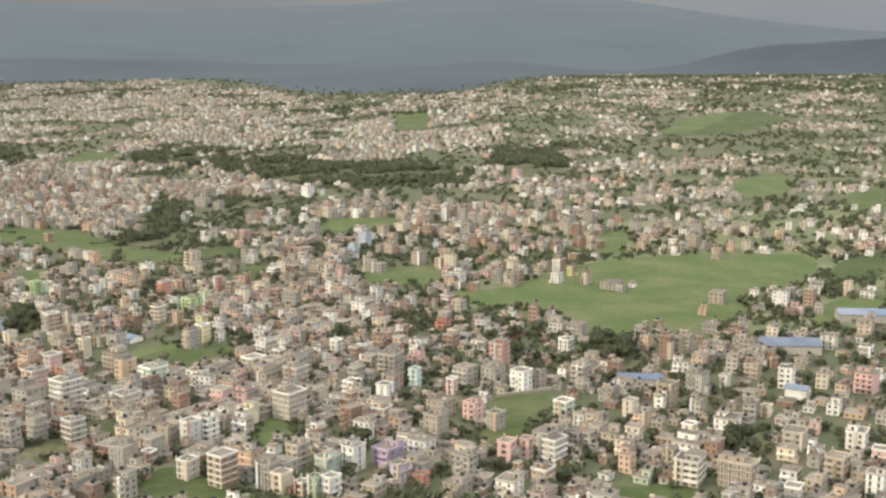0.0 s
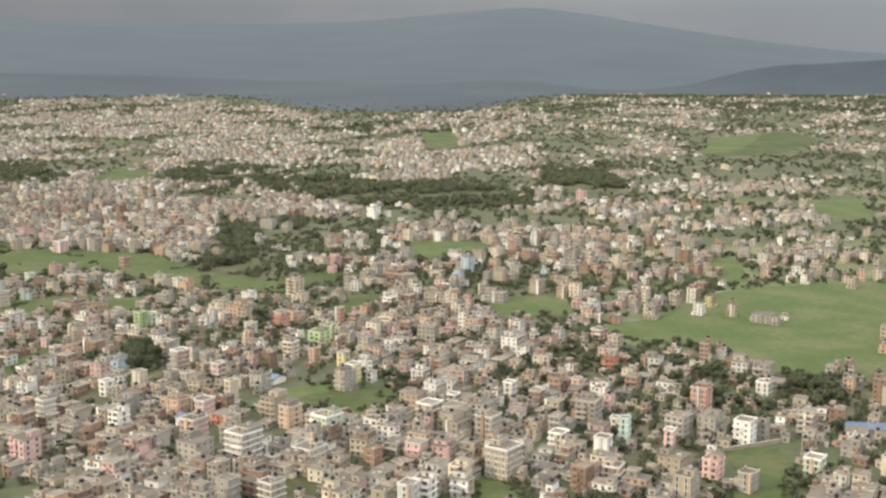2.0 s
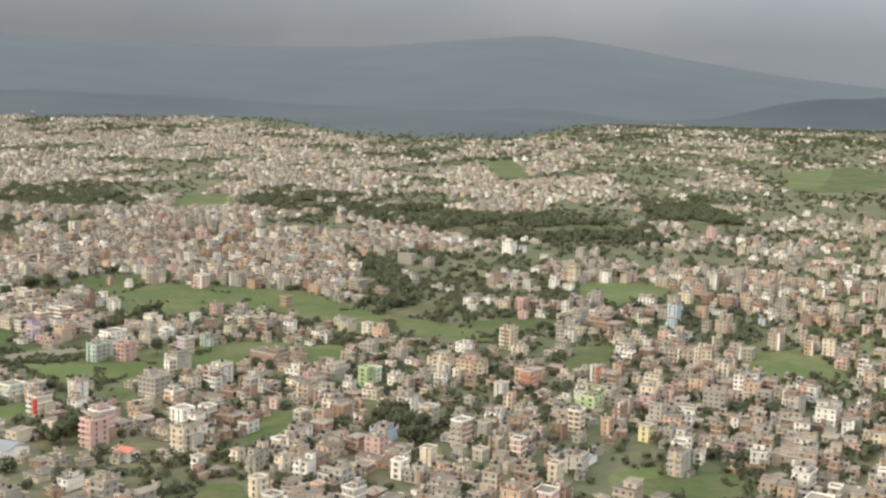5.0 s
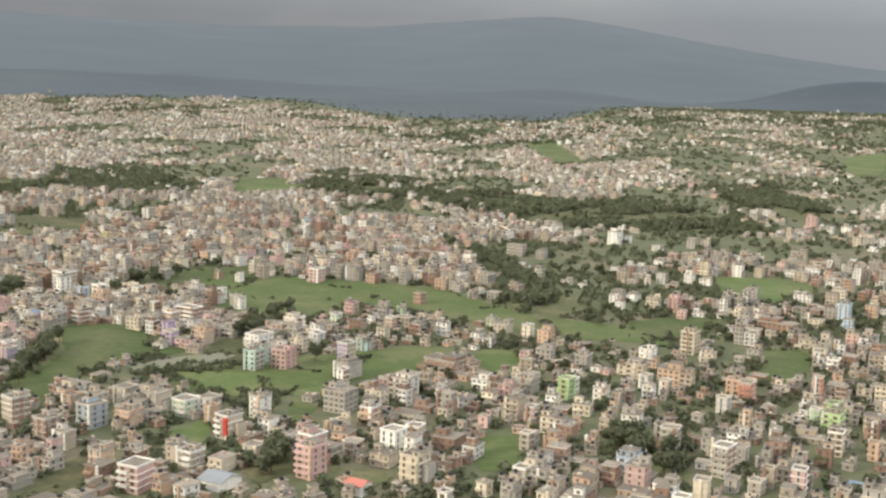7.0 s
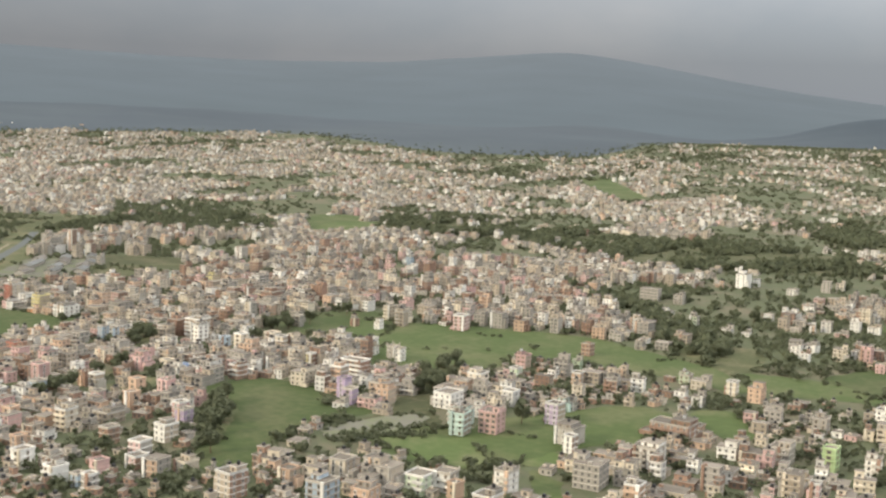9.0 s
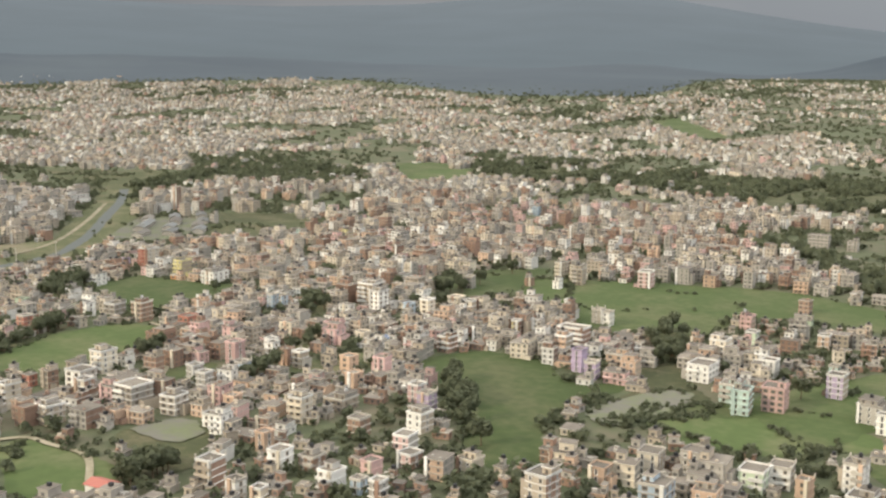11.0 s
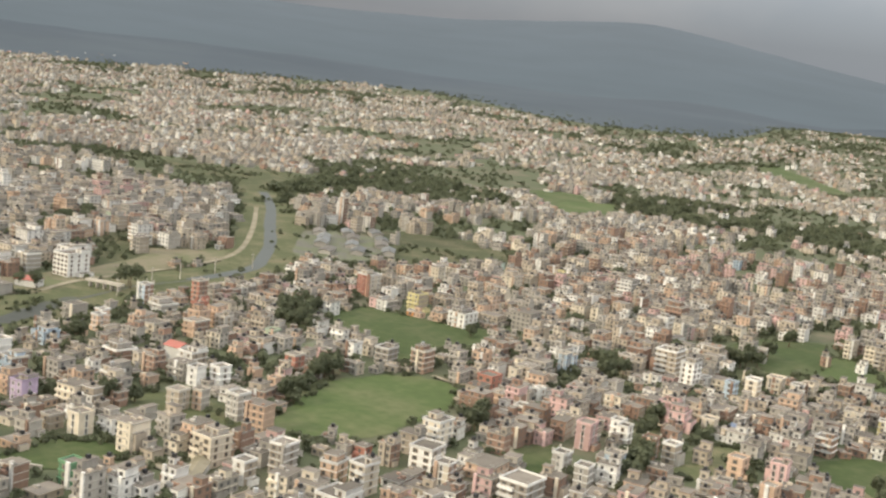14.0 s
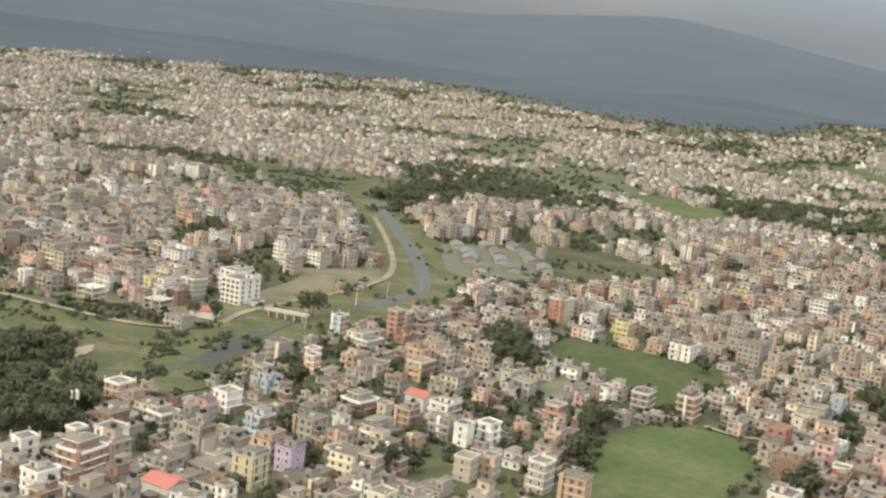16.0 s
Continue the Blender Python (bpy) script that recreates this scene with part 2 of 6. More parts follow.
def rounded(poly, steps=5, wobble=1.6):
    """The outline of a plot with rounded, uneven edges."""
    out = []
    n = len(poly)
    for k in range(n):
        a, b, c = Vector(poly[k - 1]), Vector(poly[k]), Vector(poly[(k + 1) % n])
        p, q, e = b.lerp(a, 0.3), b.lerp(c, 0.3), b.lerp(c, 0.7)
        way = [p.lerp(b, s / steps).lerp(b.lerp(q, s / steps), s / steps) for s in range(steps)] + [q.lerp(e, s / 4) for s in range(4)]
        for v in way:
            shift = [noise.noise((v.x * 0.13, v.y * 0.13, h)) + 0.6 * noise.noise((v.x * 0.45, v.y * 0.45, h)) for h in (0, 9)]
            out.append((v.x + wobble * shift[0], v.y + wobble * shift[1]))
    return out


def patch(name, poly, mat, lift, label, category, kind="structure"):
    """A plot of land lying on the ground."""
    line = rounded(poly)
    bm = bmesh.new()
    f = bm.faces.new([bm.verts.new((x, y, 0)) for x, y in line])
    bmesh.ops.triangulate(bm, faces=[f])
    for k in range(2 if max(p[1] for p in poly) > 600 else 0):
        bmesh.ops.subdivide_edges(bm, edges=bm.edges[:], cuts=1)
    for v in bm.verts:
        v.co.z = float(rise(v.co.x, v.co.y)) + lift
    bmesh.ops.recalc_face_normals(bm, faces=bm.faces[:])
    if sum(f.normal.z for f in bm.faces) < 0:
        bmesh.ops.reverse_faces(bm, faces=bm.faces[:])
    me = bpy.data.meshes.new(name)
    bm.to_mesh(me)
    bm.free()
    me.materials.append(mat)
    return tagged(new(name, me), label, category, kind=kind)


def field(*poly):
    patch("field", list(poly), field_mat, 0.05 + 0.0015 * len(BLOCKED), "open green crop field between the houses", "field")
    BLOCKED.append(list(poly))


WOODS = []


HEATHS = []


def heath(*poly):
    HEATHS.append(list(poly))
    patch("rough_grassland", list(poly), scrub_mat, 0.05 + 0.0015 * len(BLOCKED), "dry brown-green rough grassland", "grassland")
    BLOCKED.append(list(poly))


MEADOWS = []


def meadow(*poly):
    """Green land with scattered houses on it."""
    MEADOWS.append(list(poly))
    patch("meadow", list(poly), meadow_mat, 0.022 + 0.008 * len(MEADOWS), "green grassland with scattered houses", "meadow")


def earth(*poly):
    patch("bare_plot", list(poly), earth_mat, 0.05 + 0.0015 * len(BLOCKED), "brown bare earth and thin grass of open plots", "plot")
    BLOCKED.append(list(poly))


def wood(*poly):
    WOODS.append(list(poly))
    patch("thicket_floor", list(poly), scrub_mat, 0.05 + 0.0015 * len(WOODS + BLOCKED), "dark scrubby ground under the trees", "ground")
    if max(p[1] for p in poly) < 420:
        BLOCKED.append(list(poly))


def ribbon(name, line, width, mat, lift, label, category, block=True):
    """A lane or watercourse of constant width along a bent line."""
    pts = [Vector(p) for p in line]
    fine = []
    for k in range(len(pts) - 1):
        a, b, c, d = pts[max(k - 1, 0)], pts[k], pts[k + 1], pts[min(k + 2, len(pts) - 1)]
        for s in range(8):
            t = s / 8
            fine.append(0.5 * ((2 * b) + (c - a) * t + (2 * a - 5 * b + 4 * c - d) * t * t + (3 * b - a - 3 * c + d) * t ** 3))
    fine.append(pts[-1])
    left, right = [], []
    for k, p in enumerate(fine):
        way = (fine[min(k + 1, len(fine) - 1)] - fine[max(k - 1, 0)]).normalized()
        side = Vector((-way.y, way.x)) * width / 2 * (1 + 0.18 * noise.noise((p.x * 0.08, p.y * 0.08, 3)))
        left.append(p + side)
        right.append(p - side)
    n = len(fine)
    co = [(v.x, v.y, float(rise(v.x, v.y)) + lift) for v in right + left]
    me = bpy.data.meshes.new(name)
    me.from_pydata(co, [], [(k, k + 1, n + k + 1, n + k) for k in range(n - 1)])
    me.materials.append(mat)
    if block:
        for k in range(0, n - 1, 4):
            e = min(k + 4, n - 1)
            BLOCKED.append([tuple(right[k]), tuple(right[e]), tuple(left[e]), tuple(left[k])])
    return tagged(new(name, me), label, category, kind="structure")


field((-924, 775), (-888, 802), (-821, 700), (-852, 686))
heath((-847, 476), (-800, 501), (-774, 475), (-810, 439))
meadow((-333, 511), (-334, 583), (-258, 649), (-175, 802), (-89, 420), (-131, 384), (-196, 384), (-249, 374))
meadow((-433, 932), (-269, 1218), (-179, 818), (-310, 686))
heath((-805, 255), (-813, 301), (-808, 345), (-782, 306), (-780, 270), (-779, 249), (-773, 224), (-772, 197), (-787, 203), (-799, 224))
heath((-869, 215), (-859, 218), (-835, 228), (-808, 229), (-799, 224), (-777, 201), (-775, 181), (-766, 162), (-767, 149), (-771, 145))
earth((-866, 224), (-849, 232), (-817, 242), (-800, 239), (-806, 261), (-835, 294), (-822, 253), (-853, 243))
earth((-807, 262), (-816, 317), (-821, 352), (-835, 370), (-840, 347), (-851, 332), (-838, 299))
heath((-523, 302), (-514, 316), (-506, 293), (-496, 284), (-492, 270), (-506, 257), (-514, 250), (-520, 260), (-513, 282))
heath((-635, 390), (-623, 413), (-592, 405), (-579, 376), (-600, 362), (-613, 353))
heath((-600, 185), (-591, 201), (-574, 193), (-569, 176), (-586, 175))
heath((-711, 198), (-701, 202), (-681, 207), (-671, 194), (-684, 184), (-699, 188))
heath((-242, 176), (-238, 189), (-222, 179), (-223, 165))
heath((-244, 201), (-246, 212), (-229, 205), (-223, 188))
heath((-875, 323), (-882, 363), (-853, 332), (-836, 323), (-824, 281), (-851, 314))
field((-509, 261), (-493, 282), (-468, 284), (-456, 276), (-452, 263), (-469, 251), (-489, 243))
field((-460, 211), (-462, 228), (-445, 211), (-451, 203))
field((-457, 259), (-445, 254), (-435, 235), (-439, 232))
heath((-459, 170), (-465, 190), (-452, 180), (-445, 167), (-453, 161))
heath((-479, 400), (-475, 452), (-454, 452), (-442, 416), (-455, 385))
heath((-603, 251), (-598, 274), (-586, 277), (-583, 255), (-594, 242))
field((-673, 202), (-681, 223), (-687, 245), (-678, 265), (-665, 267), (-657, 254), (-652, 240), (-653, 224), (-653, 210), (-663, 198))
field((-734, 298), (-739, 327), (-713, 326), (-692, 331), (-681, 311), (-688, 296), (-681, 281), (-684, 267), (-697, 282), (-719, 290))
field((-614, 166), (-613, 174), (-595, 172), (-584, 170), (-572, 163), (-572, 152), (-586, 144))
field((-579, 273), (-570, 294), (-549, 296), (-532, 276), (-519, 285), (-517, 277), (-524, 258), (-520, 239), (-508, 215), (-519, 209), (-530, 218), (-543, 245))
field((-505, 256), (-486, 271), (-462, 279), (-452, 273), (-451, 265), (-467, 249), (-479, 247), (-493, 252))
field((-555, 330), (-573, 368), (-572, 405), (-551, 407), (-530, 408), (-517, 384), (-519, 345), (-536, 342))
field((-470, 310), (-460, 329), (-443, 322), (-447, 296), (-456, 293))
field((-445, 340), (-433, 350), (-417, 323), (-425, 313))
field((-396, 258), (-387, 265), (-373, 237), (-384, 232))
field((-424, 417), (-411, 442), (-389, 446), (-396, 402), (-410, 384))
field((-432, 547), (-399, 565), (-382, 550), (-385, 494), (-408, 491))
field((-367, 402), (-353, 413), (-345, 389), (-345, 353), (-354, 363))
field((-261, 392), (-240, 419), (-237, 500), (-202, 541), (-154, 571), (-136, 498), (-153, 460), (-139, 420), (-150, 371), (-177, 364), (-204, 391), (-228, 381))
field((-133, 392), (-110, 406), (-122, 442), (-110, 514), (-99, 462), (-109, 422))
field((-294, 262), (-287, 281), (-267, 279), (-251, 260), (-267, 254), (-279, 251))
field((-196, 210), (-212, 237), (-199, 233), (-190, 225), (-189, 210))
field((-198, 177), (-203, 191), (-177, 190), (-165, 185), (-189, 170))
field((-165, 282), (-155, 292), (-146, 281), (-138, 242), (-152, 243), (-154, 264))
field((-276, 581), (-263, 589), (-233, 522), (-244, 515))
field((-431, 537), (-420, 558), (-383, 540), (-391, 498))
field((-565, 1378), (-545, 1636), (-459, 1535), (-444, 1279), (-514, 1237))
field((-304, 865), (-276, 930), (-236, 783), (-264, 766))
field((-109, 233), (-89, 246), (-85, 236), (-105, 224))
field((-317, 416), (-297, 446), (-266, 417), (-290, 388))
field((-950, 1343), (-934, 1405), (-775, 1165), (-788, 1115))
field((-641, 395), (-579, 415), (-520, 434), (-453, 404), (-432, 371), (-482, 384), (-540, 380), (-570, 359))
field((-482, 272), (-488, 292), (-462, 336), (-445, 334), (-440, 300), (-458, 277), (-460, 255))
field((-286, 261), (-280, 278), (-264, 288), (-256, 275), (-265, 257), (-281, 252))
field((-453, 404), (-418, 411), (-389, 386), (-413, 384), (-427, 375))
field((-360, 189), (-369, 203), (-361, 206), (-349, 197), (-353, 188))
heath((-1105, 588), (-1060, 606), (-1000, 615), (-983, 554), (-1031, 541))
heath((-1047, 582), (-1038, 628), (-987, 631), (-926, 533), (-923, 483), (-987, 538))
field((-874, 735), (-848, 779), (-825, 714), (-841, 670))
heath((-818, 433), (-773, 500), (-757, 453), (-788, 393))
heath((-848, 210), (-814, 211), (-791, 216), (-778, 200), (-779, 184), (-772, 166), (-784, 162))
field((-692, 146), (-694, 161), (-686, 168), (-677, 167), (-677, 154), (-686, 144))
field((-636, 376), (-631, 410), (-610, 428), (-598, 374), (-614, 358))
field((-627, 225), (-627, 240), (-620, 242), (-612, 226), (-618, 215))
field((-141, 543), (-131, 605), (-113, 528), (-128, 503))
field((-204, 803), (-194, 887), (-165, 759), (-179, 720))
field((-578, 1468), (-553, 1600), (-494, 1291), (-525, 1257))
wood((-1086, 722), (-1006, 742), (-900, 713), (-853, 641), (-903, 613), (-967, 600))
wood((-859, 853), (-796, 871), (-751, 825), (-736, 727), (-787, 725))
wood((-739, 760), (-724, 841), (-506, 828), (-448, 725), (-574, 666), (-675, 700))
wood((-847, 767), (-882, 852), (-776, 749), (-787, 719))
wood((-599, 1001), (-560, 1095), (-445, 880), (-467, 815))
wood((-459, 402), (-506, 464), (-597, 564), (-537, 531), (-462, 443))
wood((-568, 273), (-546, 255), (-533, 231), (-543, 234))
wood((-536, 342), (-530, 356), (-515, 315), (-519, 305))
wood((-788, 165), (-782, 172), (-762, 167), (-761, 152), (-760, 144))
wood((-983, 554), (-987, 631), (-943, 620), (-921, 552), (-923, 483))
wood((-952, 629), (-871, 674), (-853, 624), (-920, 588))
wood((-786, 761), (-762, 823), (-742, 765), (-768, 710))
wood((-750, 293), (-745, 310), (-724, 282), (-725, 269))
wood((-682, 216), (-693, 251), (-689, 250), (-678, 215))
wood((-578, 165), (-575, 182), (-568, 177), (-570, 160))
wood((-433, 209), (-426, 219), (-416, 211), (-419, 195))
wood((-177, 364), (-162, 364), (-145, 331), (-157, 332))
wood((-625, 358), (-619, 378), (-607, 334), (-613, 327))
wood((-617, 270), (-614, 280), (-600, 241), (-604, 236))
wood((-646, 238), (-643, 246), (-638, 239), (-640, 230))
wood((-97, 281), (-87, 288), (-84, 271), (-93, 268))
wood((-903, 326), (-926, 375), (-904, 358), (-889, 318))
wood((-657, 323), (-646, 331), (-631, 308), (-639, 303))
wood((-198, 332), (-194, 344), (-178, 319), (-182, 308))
wood((-374, 272), (-364, 279), (-334, 256), (-344, 249))
wood((-805, 178), (-813, 198), (-790, 190), (-768, 170), (-754, 160), (-754, 150), (-767, 149))
wood((-416, 216), (-397, 220), (-395, 208), (-409, 206))
wood((-611, 247), (-607, 251), (-596, 236), (-600, 232))
field((-631, 138), (-627, 150), (-618, 164), (-609, 167), (-601, 156), (-616, 143))
RIVER = [(-960, 530), (-914, 483), (-874, 436), (-836, 392), (-815, 364), (-799, 338), (-794, 302), (-795, 278), (-789, 251), (-786, 231), (-780, 213), (-778, 196), (-790, 178), (-810, 150)]
ribbon("riverbank", RIVER, 30, scrub_mat, 0.27, "grassy scrub banks of the river", "riverbank")
ribbon("stream", RIVER[5:], 1.5, pool_mat, 0.31, "shallow stream winding through the green river bed", "stream")
ribbon("river", RIVER[:7], 5.4, water_mat, 0.33, "narrow grey-brown river between banks", "river")
ribbon("bank_road", [(-916, 474), (-867, 416), (-827, 362), (-814, 325), (-810, 268), (-803, 243), (-814, 228), (-840, 223), (-870, 219), (-940, 200)], 2.3, lane_mat, 0.36, "pale dirt road along the river bank", "road")
ribbon("lane", [(-650, 130), (-628, 141), (-622, 152), (-614, 170), (-604, 171), (-592, 170), (-580, 160)], 1.6, lane_mat, 0.36, "pale narrow lane round a field", "road")
ribbon("lane", [(-677, 165), (-669, 166), (-661, 164)], 2.0, lane_mat, 0.36, "pale narrow lane", "road")
ribbon("lane", [(-632, 235), (-622, 220), (-618, 205)], 1.6, lane_mat, 0.36, "pale narrow lane", "road")
ribbon("lane", [(-673, 268), (-664, 267), (-655, 271), (-640, 262)], 1.4, lane_mat, 0.36, "pale narrow lane at the field's edge", "road")
patch("greenhouse_plot", [(-713, 255), (-716, 283), (-710, 275), (-705, 256)], paved_mat, 0.30, "grey plastic-covered vegetable plot", "plot")
patch("yard", [(-520, 258), (-508, 285), (-500, 285), (-498, 264), (-510, 246)], paved_mat, 0.30, "grey-green bare building plots", "yard")
patch("yard", [(-599, 188), (-594, 202), (-581, 194), (-582, 185)], paved_mat, 0.30, "bare grey yard", "yard")
patch("yard", [(-858, 441), (-822, 462), (-782, 394), (-810, 373)], paved_mat, 0.30, "grey walled yard beside the river", "yard")
patch("river_pool", [(-778, 210), (-786, 226), (-793, 246), (-789, 252), (-781, 236), (-773, 214)], pool_mat, 0.34, "murky grey-green pool in the river bed", "water")
patch("sandbank", [(-801, 184), (-806, 204), (-799, 200), (-797, 185)], lane_mat, 0.36, "pale sandy bank", "sandbank")
BLOCKED += [[(-520, 258), (-508, 285), (-500, 285), (-498, 264), (-510, 246)], [(-713, 255), (-716, 283), (-710, 275), (-705, 256)],
            [(-599, 188), (-594, 202), (-581, 194), (-582, 185)], [(-858, 441), (-822, 462), (-782, 394), (-810, 373)]]


# ---- hills ----
def smooth(a, b, x):
    t = np.clip((x - a) / (b - a), 0, 1)
    return t * t * (3 - 2 * t)


def ridge(name, near, far, crest, mat, label, seed):
    """A chain of hills round the valley: crest gives the height in degrees over the azimuth."""
    az = np.linspace(-40, 100, 260)
    rr = np.linspace(0, 1, 14)
    co = []
    for r in rr:
        for a in az:
            foot_at = float(near(a))
            dist = foot_at + (far - foot_at) * r
            x, y = -121 - dist * math.sin(radians(a)), dist * math.cos(radians(a))
            top = 93 + far * math.tan(radians(float(crest(a))))
            foot = float(rise(x, y)) - 1
            bump = 0.5 * noise.fractal((a * 0.16, r * 2.0, seed), 0.8, 2.0, 6)
            z = foot + (top - foot) * (r ** 1.2) * (1 + 0.16 * bump * (1 - r)) + 9 * bump * r
            co.append((x, y, z))
    n = len(az)
    me = bpy.data.meshes.new(name)
    me.from_pydata(co, [], [(j * n + k, j * n + k + 1, (j + 1) * n + k + 1, (j + 1) * n + k) for j in range(len(rr) - 1) for k in range(n - 1)])
    me.materials.append(mat)
    me.shade_smooth()
    return tagged(new(name, me), label, "mountain", kind="structure")


def crest_line(*points):
    """A crest height over the azimuth, rounded between the given points."""
    at, up = zip(*points)
    return lambda a: sum(np.interp(a + k, at, up) for k in (-1.2, -0.6, 0, 0.6, 1.2)) / 5


def brink(a):
    """How far the town reaches at an azimuth."""
    return 1760 + 390 * smooth(31, 24, a) + 330 * smooth(35, 43, a)


# both chains carry their haze in the emission colour
ridge("mountain_ridge", lambda a: 2640, 4800, crest_line((-40, 0.9), (6, 0.7), (13, 0.95), (18, 1.6), (23.5, 2.5), (25.5, 2.85), (27.8, 3.08), (30.8, 2.76), (35.5, 2.36), (39.5, 2.16), (46, 2.16), (52, 2.32), (58, 2.5), (100, 2.2)), ridge_haze_mat,
      "blue-grey mountain ridge beyond the valley, haze painted as glow", 1.0)
ridge("foothills", lambda a: brink(a) + 110 + 320 * smooth(27, 21, a), 2760, crest_line((-40, 0.9), (8, 0.75), (11.3, 0.58), (14.2, 0.34), (17, 0.12), (18.2, -0.32), (20, -0.72), (24, -0.80), (27, -0.42), (29, -0.48), (32.4, -0.62), (36, -0.55), (44, -0.28), (50, -0.16), (100, 0.1)), hill_haze_mat,
      "dark wooded foothills at the valley's edge, haze painted as glow", 5.0)


# ---- houses ----
def mesh_object(name, co, faces, mats, which, parent=None):
    me = bpy.data.meshes.new(name)
    me.from_pydata(co, [], faces)
    for m in mats:
        me.materials.append(m)
    me.polygons.foreach_set("material_index", which)
    ob = new(name, me)
    if parent:
        ob.parent = parent
    return ob


def rings(co, faces, which, levels, cap=None, floor=None):
    """Rectangles (x0, x1, y0, y1, z, material of the band up to the next one) stacked into one connected skin."""
    k = len(co)
    for x0, x1, y0, y1, z, mat in levels:
        co += [(x0, y0, z), (x1, y0, z), (x1, y1, z), (x0, y1, z)]
    for r in range(len(levels) - 1):
        mats = levels[r][5] if isinstance(levels[r][5], tuple) else (levels[r][5],) * 4
        for e in range(4):
            faces.append((k + r * 4 + e, k + r * 4 + (e + 1) % 4, k + r * 4 + 4 + (e + 1) % 4, k + r * 4 + 4 + e))
            which.append(mats[e])
    if cap is not None:
        faces.append(tuple(range(len(co) - 4, len(co))))
        which.append(cap)
    if floor is not None:
        faces.append((k + 3, k + 2, k + 1, k))
        which.append(floor)


def window_mesh(wide, high, frame_mat):
    """A window that looks along -y: a raised frame round a recessed dark pane, one connected skin."""
    a, b, t = wide / 2, high / 2, 0.08
    co, faces = [], []
    for g, y in ((0, 0.02), (0, -0.09), (t, -0.09), (t, -0.02)):
        co += [(-a + g, y, -b + g), (a - g, y, -b + g), (a - g, y, b - g), (-a + g, y, b - g)]
    for r in range(3):
        faces += [(r * 4 + e, r * 4 + (e + 1) % 4, r * 4 + 4 + (e + 1) % 4, r * 4 + 4 + e) for e in range(4)]
    faces.append((12, 13, 14, 15))
    me = bpy.data.meshes.new("window")
    me.from_pydata(co, [], faces)
    me.materials.append(frame_mat)
    me.materials.append(glass_mat)
    me.polygons.foreach_set("material_index", [0] * 12 + [1])
    return me


white_frame = material("white_window_frame", (0.66, 0.64, 0.60), 0.6, 0.15)
WINDOWS = [window_mesh(0.72, 0.92, wood_mat), window_mesh(0.72, 0.92, white_frame), window_mesh(1.15, 0.92, wood_mat), window_mesh(0.72, 1.30, white_frame)]


def ring_mesh(r, h, n=10):
    co, faces = [], []
    for z, s in ((0, 1), (h * 0.85, 1), (h, 0.45)):
        co += [(r * s * math.cos(2 * math.pi * k / n), r * s * math.sin(2 * math.pi * k / n), z) for k in range(n)]
    for j in range(2):
        faces += [(j * n + k, j * n + (k + 1) % n, (j + 1) * n + (k + 1) % n, (j + 1) * n + k) for k in range(n)]
    faces.append(tuple(range(2 * n, 3 * n)))
    return co, faces


def tank_mesh(mat):
    co, faces = ring_mesh(0.42, 0.85)
    me = bpy.data.meshes.new("water_tank")
    me.from_pydata(co, [], faces)
    me.materials.append(mat)
    return me


def lid_mesh(mat):
    co, faces = ring_mesh(0.24, 0.12)
    me = bpy.data.meshes.new("lid")
    me.from_pydata(co, [], faces)
    me.materials.append(mat)
    return me


TANKS = [tank_mesh(tank_mat), tank_mesh(tank2_mat)]
LID = lid_mesh(tank_mat)
FAR = []
HOUSES = []
rng = random.Random(7)


LANDMARKS = []


